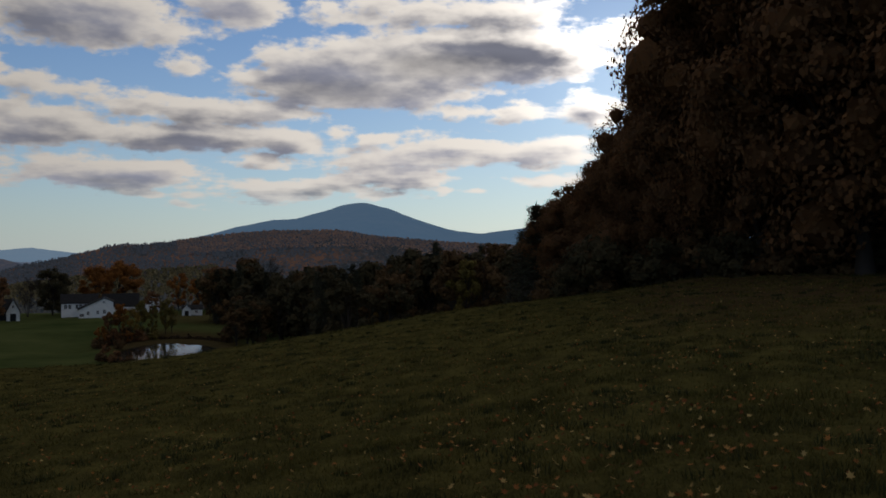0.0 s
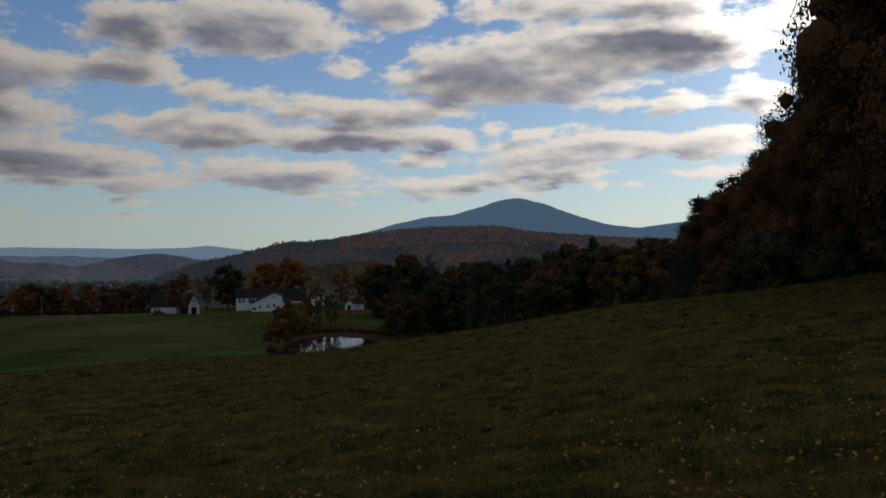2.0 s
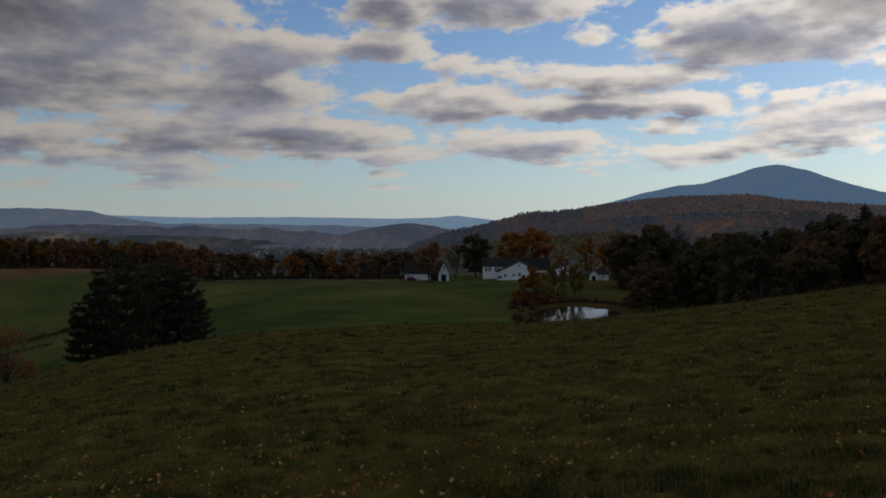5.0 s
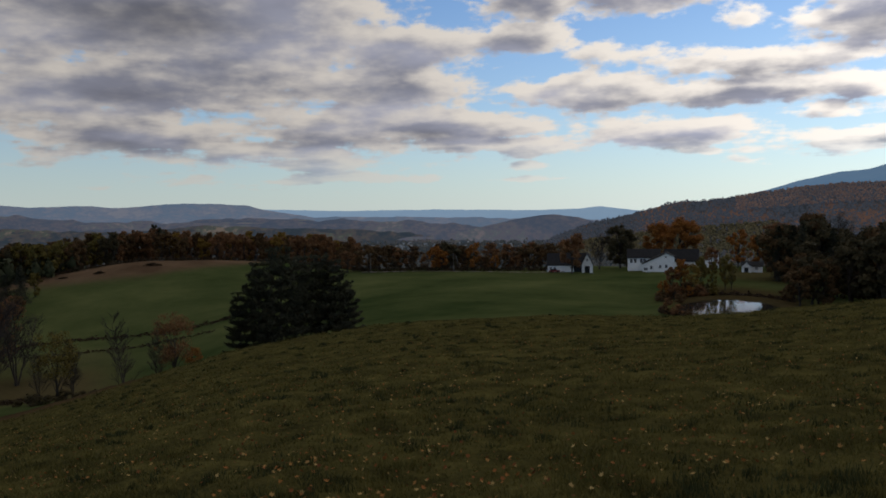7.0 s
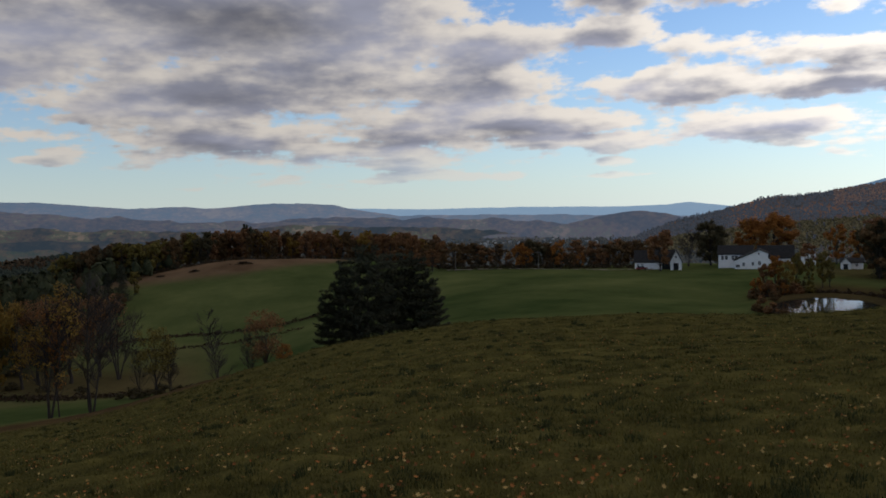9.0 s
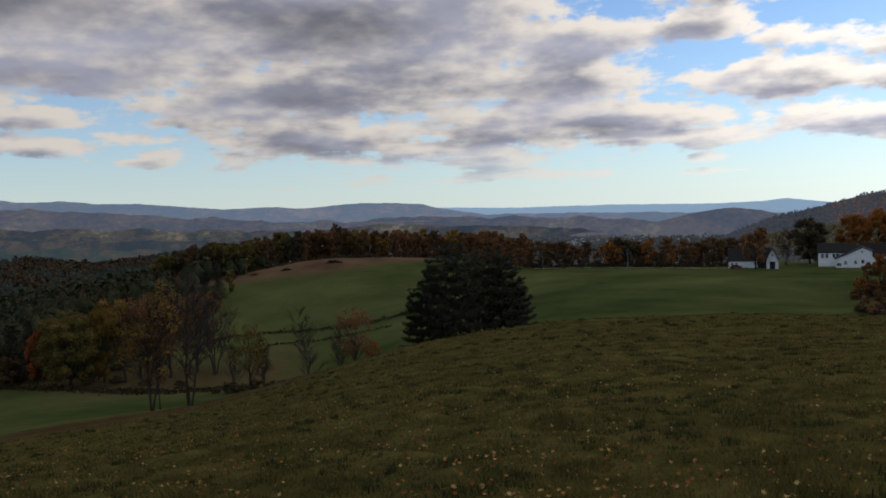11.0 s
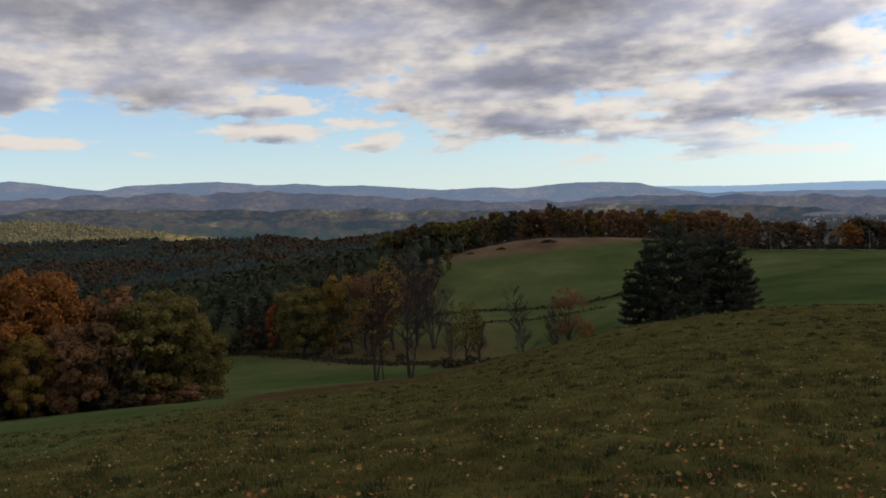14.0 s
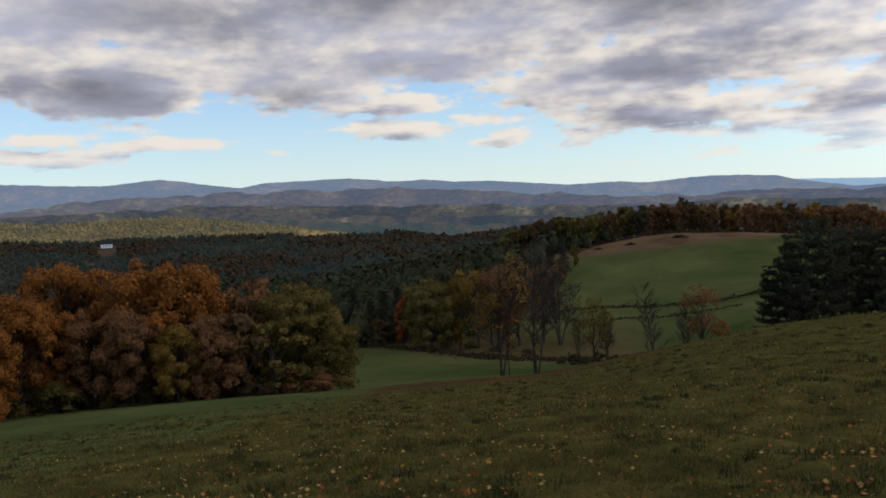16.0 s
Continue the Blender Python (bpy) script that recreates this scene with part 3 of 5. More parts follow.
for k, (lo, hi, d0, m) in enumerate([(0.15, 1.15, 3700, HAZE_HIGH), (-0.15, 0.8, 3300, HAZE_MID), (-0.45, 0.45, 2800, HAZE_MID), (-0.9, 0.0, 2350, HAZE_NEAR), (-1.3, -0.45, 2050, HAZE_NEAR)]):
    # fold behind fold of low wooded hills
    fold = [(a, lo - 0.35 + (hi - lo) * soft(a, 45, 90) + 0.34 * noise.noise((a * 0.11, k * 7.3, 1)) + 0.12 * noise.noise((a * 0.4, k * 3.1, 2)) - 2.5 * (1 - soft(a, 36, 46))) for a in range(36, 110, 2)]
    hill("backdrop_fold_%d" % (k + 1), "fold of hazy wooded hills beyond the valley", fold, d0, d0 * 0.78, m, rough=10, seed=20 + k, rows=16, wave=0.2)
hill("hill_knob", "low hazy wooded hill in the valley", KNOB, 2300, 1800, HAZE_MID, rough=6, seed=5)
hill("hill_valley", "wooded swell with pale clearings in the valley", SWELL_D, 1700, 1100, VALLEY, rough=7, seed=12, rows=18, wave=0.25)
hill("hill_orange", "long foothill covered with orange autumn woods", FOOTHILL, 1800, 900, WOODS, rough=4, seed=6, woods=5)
hill("hill_lit", "sunlit ridge of yellowing woods", LIT_RIDGE, 1500, 1150, WOODS_LIT_GOLD, rough=2, seed=7, woods=6)
hill("hill_dark", "dark wooded ridge in the shade", DARK_RIDGE, 1050, 420, WOODS_SHADED, rough=0, seed=8, woods=6, rows=30, fold=13.0)

# ---- trees ----


def tube(verts, faces, path, radii, sides):
    """A tapered limb along a path."""
    base = len(verts)
    for i, p in enumerate(path):
        d = (path[min(i + 1, len(path) - 1)] - path[max(i - 1, 0)])
        d = d.normalized() if d.length > 1e-9 else Vector((0, 0, 1))
        u = d.orthogonal().normalized()
        v = d.cross(u)
        for k in range(sides):
            a = 2 * math.pi * k / sides
            verts.append(p + (u * math.cos(a) + v * math.sin(a)) * radii[i])
    for i in range(len(path) - 1):
        for k in range(sides):
            k2 = (k + 1) % sides
            faces.append((base + i * sides + k, base + i * sides + k2, base + (i + 1) * sides + k2, base + (i + 1) * sides + k))


def leaf_cloud(rng, centres, per, size, verts, faces, flat=0.75, shape="leaf"):
    """Leaves, each a bent kite of its own, in tufts round the centres (place, radius)."""
    for c, rad in centres:
        for _ in range(per):
            o = Vector((rng.gauss(0, 1), rng.gauss(0, 1), rng.gauss(0, 1))).normalized() * (rad * rng.random() ** 0.4)
            o.z *= flat
            p = c + o
            face = Vector((p.x, p.y, 0)).normalized() * 0.7 + o.normalized() * 0.5 + Vector((rng.gauss(0, 0.5), rng.gauss(0, 0.5), rng.gauss(0.45, 0.5)))
            a = face.cross(Vector((rng.gauss(0, 1), rng.gauss(0, 1), rng.gauss(0, 1)))).normalized()
            b = face.cross(a).normalized()
            if shape == "needle":
                a = (o.normalized() + a * 0.5 + Vector((0, 0, 0.5))).normalized()
                b = a.orthogonal().normalized() * 0.28
            s = size * rng.uniform(0.6, 1.4)
            i = len(verts)
            verts.extend((p - a * s * 0.6, p + b * s * 0.45 + a * s * 0.05, p + a * s * 0.7, p - b * s * 0.45 + a * s * 0.05))
            faces.append((i, i + 1, i + 2, i + 3))


def unit_ball():
    bm = bmesh.new()
    bmesh.ops.create_icosphere(bm, subdivisions=1, radius=1.0)
    got = [tuple(v.co) for v in bm.verts], [tuple(v.index for v in f.verts) for f in bm.faces]
    bm.free()
    return got


BALL = unit_ball()


def leaf_shell(rng, lobes, count, leaf, solid):
    """Leaves as bent kites over the outside of the crown's lobes (place, radius); thin crowns fill the lobes instead."""
    rg = np.random.RandomState(rng.randrange(1 << 30))
    c = np.array([q[0] for q in lobes])
    r = np.array([q[1] for q in lobes])
    pick = rg.choice(len(lobes), count * 2, p=r ** 2 / np.sum(r ** 2))
    d = rg.randn(count * 2, 3)
    d /= np.linalg.norm(d, axis=1, keepdims=True)
    reach = rg.uniform(0.70, 1.0, count * 2) + 0.32 * rg.rand(count * 2) ** 3 if solid else rg.rand(count * 2) ** 0.4
    p = c[pick] + d * (r[pick] * reach)[:, None] * np.array((1, 1, 0.78))
    if solid:                               # none deep inside a neighbouring lobe
        depth = np.min(np.linalg.norm(p[:, None] - c[None], axis=2) / r[None], axis=1)
        keep = depth > 0.66
        p, d = p[keep], d[keep]
    p, d = p[:count], d[:count]
    n = d + np.stack([p[:, 0], p[:, 1], 0.12 + 0 * p[:, 0]], 1) * 1.2 + rg.randn(len(p), 3) * 0.55
    u = np.cross(n, rg.randn(len(p), 3))
    u /= np.linalg.norm(u, axis=1, keepdims=True)
    v = np.cross(n, u)
    v /= np.linalg.norm(v, axis=1, keepdims=True)
    s = (leaf * rg.uniform(0.6, 1.4, len(p)))[:, None]
    droop = np.array((0, 0, -0.12)) * s
    verts = np.stack([p - u * s * 0.6, p + v * s * 0.45 + u * s * 0.05, p + u * s * 0.7 + droop, p - v * s * 0.45 + u * s * 0.05], 1).reshape(-1, 3)
    return verts.tolist(), np.arange(len(verts)).reshape(-1, 4).tolist()


def broadleaf_meshes(seed, lobes, leaves, leaf, crown_base=0.22, width=0.42, levels=1, peak=0.62, lobe=(0.10, 0.17), solid=True):
    """A leafy tree one unit tall: trunk and limbs, and a crown of rounded lobes, each a shell of leaves round dense twigs."""
    rng = random.Random(seed)
    tv, tf, tips = [], [], []
    p, path, rad = Vector((0, 0, -0.02)), [], []
    for i in range(8):
        path.append(p.copy())
        rad.append(0.020 * (1 - 0.1 * i) * (1.35 if i == 0 else 1))
        p = p + Vector((rng.gauss(0, 0.008), rng.gauss(0, 0.008), 0.085))
    tube(tv, tf, path, rad, 7)
    centres = []
    while len(centres) < lobes:
        d = Vector((rng.gauss(0, 1), rng.gauss(0, 1), rng.gauss(0, 1))).normalized()
        lr = rng.uniform(*lobe)
        r = rng.uniform(0.35, 1.0) ** 0.5
        swell = 1.0 + 0.34 * noise.noise((d.x * 1.6 + seed, d.y * 1.6, d.z * 1.6)) + 0.14 * noise.noise((d.x * 4, d.y * 4 + seed, d.z * 4))
        up = (1.0 - peak - lr * 0.9) if d.z > 0 else (peak - crown_base - lr * 0.6)
        c = Vector((d.x * max(0.02, width - lr * 0.7) * r * swell, d.y * max(0.02, width - lr * 0.7) * r * swell, peak + d.z * r * up))
        if all((c - q[0]).length > 0.5 * lr for q in centres) or rng.random() < 0.05:
            centres.append((c, lr))
    for c, lr in centres[::2]:
        s = path[min(7, max(2, int(c.z * 8)))] - Vector((0, 0, 0.06))
        mid = s.lerp(c, 0.5) + Vector((0, 0, 0.02))
        tube(tv, tf, [s, mid, c], [0.008, 0.005, 0.002], 4)
        for _ in range(levels * 3):
            e = c + Vector((rng.gauss(0, 1), rng.gauss(0, 1), rng.gauss(0.3, 1))).normalized() * lr * 0.95
            tube(tv, tf, [mid.lerp(c, rng.uniform(0.3, 1.0)), e], [0.002, 0.0008], 3)
    lv, lf = leaf_shell(rng, centres, leaves, leaf, solid)
    if solid:
        for c, lr in centres:               # the dense inside of each lobe, behind the leaves
            base = len(lv)
            for u in BALL[0]:
                q = 0.64 * lr * (1.0 + 0.25 * noise.noise((u[0] * 2 + c.x * 9, u[1] * 2 + c.y * 9, u[2] * 2 + seed)))
                lv.append((c.x + u[0] * q, c.y + u[1] * q, c.z + u[2] * q * 0.78))
            lf.extend(tuple(base + k for k in t) for t in BALL[1])
    return mesh_of("trunk", tv, tf, (BARK,), True), mesh_of("crown", lv, lf, (LEAF_BROWN,))


def bare_meshes(seed, leafy=0, leaf=0.012, stems=1, levels=4):
    """A tree that has lost its leaves: stems that part low, upswept boughs and fine twigs; some leaves may still hang."""
    rng = random.Random(seed)
    tv, tf, tips = [], [], []
    n = stems + 1
    for s in range(n):
        a0 = s * 6.283 / n + rng.random()
        out = rng.uniform(0.10, 0.26) if s else 0.03
        p = Vector((math.cos(a0), math.sin(a0), 0)) * (0.012 if s else 0) + Vector((0, 0, -0.02))
        d = Vector((math.cos(a0) * out, math.sin(a0) * out, 1)).normalized()
        reach = rng.uniform(0.78, 0.98) if s else 1.0
        path, rad = [], []
        for i in range(12):
            path.append(p.copy())
            rad.append(0.0085 * (1 - 0.075 * i))
            d = (d + Vector((rng.gauss(0, 0.05), rng.gauss(0, 0.05), 0.06))).normalized()
            p = p + d * (0.078 * reach)
        tube(tv, tf, path, rad, 6)
        for i in range(3, 12):
            for _ in range(2):
                a = rng.random() * 6.283
                up = rng.uniform(0.55, 1.3)
                d1 = Vector((math.cos(a), math.sin(a), up)).normalized()
                l1 = rng.uniform(0.12, 0.24) * (1.15 - 0.06 * i)
                q0 = path[i]
                q1 = q0 + d1 * l1 * 0.5
                q2 = q1 + (d1 + Vector((0, 0, 0.35))).normalized() * l1 * 0.5
                tube(tv, tf, [q0, q1, q2], [0.0032, 0.0022, 0.0010], 4)
                for k in range(8):
                    b = q0.lerp(q1, rng.uniform(0.4, 1.0)) if k < 2 else q1.lerp(q2, rng.random())
                    d2 = (d1 + Vector((rng.gauss(0, 0.55), rng.gauss(0, 0.55), rng.gauss(0.35, 0.35)))).normalized()
                    e = b + d2 * rng.uniform(0.05, 0.11)
                    tube(tv, tf, [b, (b + e) / 2 + Vector((0, 0, 0.004)), e], [0.0014, 0.0011, 0.0007], 3)
                    tips.append((e, d2))
                    for _ in range(3):
                        d3 = (d2 + Vector((rng.gauss(0, 0.5), rng.gauss(0, 0.5), rng.gauss(0.25, 0.3)))).normalized()
                        c = b.lerp(e, rng.uniform(0.3, 1.0))
                        tube(tv, tf, [c, c + d3 * rng.uniform(0.03, 0.06)], [0.0010, 0.0006], 3)
    trunk = mesh_of("trunk", tv, tf, (BARK,))
    crown = None
    if leafy:
        lv, lf = [], []
        hang = [(p, 0.035) for p, d in tips if noise.noise((p.x * 5 + seed, p.y * 5, p.z * 5)) > -0.05]
        leaf_cloud(rng, hang, leafy, leaf, lv, lf)
        crown = mesh_of("crown", lv, lf, (LEAF_GOLD,))
    return trunk, crown


def conifer_meshes(seed, whorls=25, per=8, needles=18, leaf=0.026, width=0.17):
    """A spruce: whorls of drooping boughs on a straight stem."""
    rng = random.Random(seed)
    tv, tf, centres = [], [], []
    tube(tv, tf, [Vector((0, 0, -0.02)), Vector((0, 0, 0.5)), Vector((0, 0, 1))], [0.018, 0.01, 0.002], 6)
    for w in range(whorls):
        z = 0.06 + 0.92 * w / whorls
        r = width * (1 - z) ** 0.85 + 0.012
        for k in range(per):
            a = rng.random() * 6.283
            rr = r * rng.uniform(0.7, 1.1)
            e = Vector((math.cos(a) * rr, math.sin(a) * rr, z - rr * 0.35))
            tube(tv, tf, [Vector((0, 0, z)), e], [0.004, 0.001], 3)
            for f in (0.35, 0.65, 0.95):
                centres.append((Vector((0, 0, z)).lerp(e, f), 0.03 + 0.02 * (1 - z)))
    lv, lf = [], []
    leaf_cloud(rng, centres, needles // 3, leaf, lv, lf, shape="needle")
    return mesh_of("trunk", tv, tf, (BARK,)), mesh_of("crown", lv, lf, (NEEDLE,))


def pine_meshes(seed, boughs=88, needles=22, leaf=0.045, width=0.36):
    """A broad old pine: tiers of long boughs, bent up at the ends, each set with tufts of needles; sky shows between them low down."""
    rng = random.Random(seed)
    tv, tf, centres = [], [], []
    path = [Vector((0, 0, -0.03))]
    for i in range(8):
        path.append(path[-1] + Vector((rng.gauss(0, 0.010), rng.gauss(0, 0.010), 0.125)))
    tube(tv, tf, path, [0.020 * (1 - 0.11 * i) for i in range(9)], 7)
    for k in range(boughs):
        z = 0.05 + 0.93 * (k / boughs)
        r = width * (max(0.0, 1 - z) ** 0.45) * (0.80 + 0.25 * min(1.0, z * 5)) * rng.uniform(0.55, 1.12) + 0.02
        a = k * 2.39996 + rng.gauss(0, 0.35)
        i = min(7, int(z * 8))
        start = path[i].lerp(path[i + 1], 0.4)
        out = Vector((math.cos(a), math.sin(a), 0))
        mid = start + out * r * 0.6 + Vector((0, 0, -0.03 + 0.05 * z))
        e = start + out * r + Vector((0, 0, 0.02 + 0.10 * z))
        tube(tv, tf, [start, mid, e], [0.006, 0.004, 0.0015], 4)
        n = max(4, int(r / 0.032))
        for j in range(n):
            f = 0.06 + 0.96 * j / (n - 1)
            q = start.lerp(mid, f / 0.6) if f < 0.6 else mid.lerp(e, (f - 0.6) / 0.4)
            fan = 0.075 * (1.1 - f) + 0.016
            for side in (-1, 1):
                centres.append((q + Vector((-out.y, out.x, 0)) * side * fan * rng.uniform(0.3, 1.2) + Vector((0, 0, rng.gauss(0.012, 0.010))), rng.uniform(0.018, 0.032)))
    lv, lf = [], []
    leaf_cloud(rng, centres, needles // 2, leaf, lv, lf, flat=0.75, shape="needle")
    return mesh_of("trunk", tv, tf, (BARK,)), mesh_of("crown", lv, lf, (NEEDLE,))


KINDS = {}


def kind(name, maker, *args, **more):
    KINDS[name] = maker(*args, **more)


for k in range(3):
    kind("giant%d" % k, broadleaf_meshes, 10 + k, 115, 44000, 0.0088, crown_base=0.0, width=0.40, peak=0.5, lobe=(0.04, 0.11))
    kind("inner%d" % k, broadleaf_meshes, 15 + k, 70, 19000, 0.0125, crown_base=0.0, width=0.42, peak=0.5, lobe=(0.05, 0.12))
    kind("round%d" % k, broadleaf_meshes, 20 + k, 70, 11000, 0.0185, crown_base=0.0, width=0.42, peak=0.55, lobe=(0.045, 0.11))
    kind("row%d" % k, broadleaf_meshes, 30 + k, 28, 1500, 0.0370, crown_base=0.03, width=0.30, peak=0.58, lobe=(0.04, 0.10))
    kind("bush%d" % k, broadleaf_meshes, 35 + k, 14, 800, 0.050, crown_base=-0.05, width=0.48, peak=0.42, lobe=(0.11, 0.22))
    kind("thin%d" % k, broadleaf_meshes, 80 + k, 26, 3600, 0.0155, crown_base=0.16, width=0.32, levels=3, peak=0.62, lobe=(0.06, 0.13), solid=False)
    kind("bare%d" % k, bare_meshes, 40 + k, 0, 0.012, 1 + k % 3)
    kind("sparse%d" % k, bare_meshes, 50 + k, 7, 0.0125, 1 + k % 3)
    kind("spruce%d" % k, conifer_meshes, 60 + k)
    kind("pine%d" % k, pine_meshes, 70 + k)


def plant(name, which, az, d, height, label, crown=None, fat=1.0, turn=None, sink=0.15, group="", category="tree"):
    """One tree of a kind: trunk and crown on the ground at that azimuth and distance."""
    rng = random.Random(int(az * 1000) + int(d * 10))
    trunk_mesh, crown_mesh = KINDS[which]
    root = new(name)
    root.matrix_world = Matrix.Translation(spot(az, d, sink)) @ Matrix.Rotation(rng.random() * 6.28 if turn is None else turn, 4, "Z") @ Matrix.Diagonal((height * fat, height * fat, height, 1))
    tagged(root, label, category, group)
    t = new("trunk", trunk_mesh)
    t.parent = root
    if crown_mesh:
        c = new("crown", crown_mesh)
        c.parent = root
        if crown:
            c.material_slots[0].link = "OBJECT"
            c.material_slots[0].material = crown
    return root


def rise(az, d, el):
    """Height that a tree at d needs to reach that elevation."""
    return max(1.5, EYE + d * math.tan(radians(el)) - ground(az, d))


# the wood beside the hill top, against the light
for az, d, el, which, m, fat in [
        (-9.3, 92, 4.9, "giant2", LEAF_BACKLIT, 1.1), (-8.0, 95, 4.1, "giant0", LEAF_BACKLIT, 0.95), (-11.4, 86, 6.6, "giant1", LEAF_BACKLIT, 0.95), (-13.4, 80, 9.4, "giant0", LEAF_BACKLIT, 0.95), (-14.6, 78, 13.6, "giant1", LEAF_BACKLIT, 0.66), (-16.9, 72, 17.5, "giant2", LEAF_BACKLIT, 0.68), (-20.5, 68, 26, "giant0", LEAF_BACKLIT, 0.72),
        (-13.2, 90, 7.5, "inner0", LEAF_BACKLIT, 0.9), (-16.6, 88, 12.5, "inner1", LEAF_BACKLIT, 0.85), (-26.5, 62, 25, "inner1", LEAF_BACKLIT, 0.9), (-31.5, 60, 26, "inner2", LEAF_BACKLIT, 0.9), (-19.4, 84, 20, "giant1", LEAF_BACKLIT, 0.7), (-23.0, 84, 26, "inner0", LEAF_BACKLIT, 0.85), (-25, 82, 24, "inner2", LEAF_BACKLIT, 0.9), (-29, 80, 25, "inner0", LEAF_BACKLIT, 0.9),
        (-36, 58, 26, "inner0", LEAF_BACKLIT, 0.9)]:
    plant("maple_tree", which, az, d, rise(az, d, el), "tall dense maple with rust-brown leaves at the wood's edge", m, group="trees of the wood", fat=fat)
for i in range(34):
    az = -7.5 - 27 * i / 33
    plant("shrub", "bush%d" % (i % 3), az, 76 - 16 * i / 33 + random.Random(i).uniform(-4, 8), random.Random(i + 50).uniform(3, 6.5), "dark shrub under the trees at the wood's edge", LEAF_DARK if i % 3 else LEAF_BROWN, fat=1.1, sink=0.8, group="shrubs under the wood", category="shrub")
for az, d, el in [(-6.3, 95, 3.3), (-7.2, 99, 2.5), (-5.4, 104, 1.5), (-8.3, 100, 3.0), (-7.6, 94, 3.6), (-8.8, 92, 4.2)]:
    plant("spruce_tree", "spruce%d" % (int(d) % 3), az, d, rise(az, d, el), "dark pointed spruce at the wood's edge", NEEDLE, fat=1.8, group="spruces")

# the wood below the crest, right of the pond
rng = random.Random(5)
ROW_TOP = [(-5.2, 1.2), (-2.5, 0.6), (0.2, 0.8), (3.2, 0.05), (6.3, -0.7), (8.5, -0.7), (10.8, -1.1), (12.6, -0.2), (15.2, -0.8), (18, -1.6)]
for i in range(92):
    az = rng.uniform(-6, 15.5)
    d = rng.uniform(150, 265) if az < 9 else (rng.uniform(225, 300) if az < 11 else rng.uniform(288, 315))
    el = np.interp(az, [q[0] for q in ROW_TOP], [q[1] for q in ROW_TOP]) - rng.uniform(0, 0.9) - (0.3 if d < 190 else 0)
    m = rng.choice((LEAF_DARK, LEAF_DARK, LEAF_DARK, LEAF_BROWN, NEEDLE, NEEDLE))
    which = "spruce%d" % (i % 3) if m is NEEDLE else "row%d" % (i % 3)
    plant("woodland_tree", which, az, d, rise(az, d, el), "dark tree of the wood beside the pond" if m is not NEEDLE else "dark conifer of the wood beside the pond", m, fat=1.0, group="trees by the pond")
for i in range(14):
    az = 9.5 + 4.6 * i / 13
    d = rng.uniform(228, 268)
    plant("woodland_tree", "row%d" % (i % 3), az, d, rise(az, d, rng.uniform(-3.6, -1.9)), "dark tree of the wood beside the pond", rng.choice((LEAF_DARK, LEAF_BROWN, LEAF_BROWN)), fat=1.1, group="trees by the pond")
plant("yellow_tree", "row1", 4.0, 168, rise(4.0, 168, -1.5), "small yellow autumn tree among dark ones", LEAF_GOLD, fat=0.55)
plant("yellow_tree", "row2", -1.6, 150, rise(-1.6, 150, -0.4), "yellow-green autumn tree among dark ones", LEAF_GREEN, fat=0.8)

# trees round the farm
for az, d, el, which, m, fat, label in [
        (24.8, 372, -0.85, "round0", LEAF_DARK, 0.95, "broad dark green maple beside the white farmhouse"), (22.4, 382, -0.8, "round1", LEAF_ORANGE, 0.85, "large orange maple behind the farmhouse"),
        (20.9, 386, -0.55, "round2", LEAF_ORANGE, 0.95, "large orange maple behind the farmhouse"), (28.0, 330, -1.25, "row0", LEAF_RUST, 0.95, "rust-coloured tree in front of the barn"),
        (17.4, 372, -1.3, "row1", LEAF_ORANGE, 0.8, "thin orange tree beside the shed"), (15.0, 378, -0.9, "round1", LEAF_RUST, 0.9, "rust-orange maple behind the shed"), (13.0, 330, -0.5, "sparse0", LEAF_RUST, 1.1, "nearly bare tree behind the pond"),
        (11.6, 330, -0.4, "bare1", None, 1.1, "bare tree behind the pond"), (19.0, 345, -2.6, "row2", LEAF_RUST, 1.2, "rust-coloured tree beside the farmhouse"), (16.2, 372, -1.6, "row0", LEAF_ORANGE, 0.9, "orange tree beside the shed"),
        (26.2, 366, -1.6, "bare2", None, 1.0, "bare tree behind the barn"), (29.4, 372, -2.2, "row2", LEAF_BROWN, 1.1, "brown tree behind the barn")]:
    plant("farm_tree", which, az, d, rise(az, d, el), label, m, fat=fat, group="trees round the farm")
# willow clump at the pond
for az, d, el, m, which, fat in [(22.1, 236, -4.6, LEAF_ORANGE, "row0", 0.85), (21.5, 240, -3.7, LEAF_RUST, "row1", 0.75), (20.9, 243, -3.3, LEAF_ORANGE, "row2", 0.70), (20.3, 241, -3.5, LEAF_GOLD, "thin0", 0.8), (19.7, 248, -3.1, LEAF_GREEN, "row2", 0.55),
                                 (19.0, 262, -3.4, LEAF_GREEN, "row1", 0.6), (18.2, 268, -2.8, LEAF_GREEN, "row0", 0.55), (17.8, 270, -3.6, LEAF_GREEN, "thin2", 0.8), (21.3, 236, -4.9, LEAF_RUST, "row2", 0.9), (20.4, 237, -5.0, LEAF_ORANGE, "row0", 0.9), (19.4, 246, -4.9, LEAF_DARK, "row1", 0.9)]:
    plant("pond_tree", which, az, d, rise(az, d, el), "slender tree turning yellow and rust beside the pond", m, fat=fat, group="trees beside the pond")
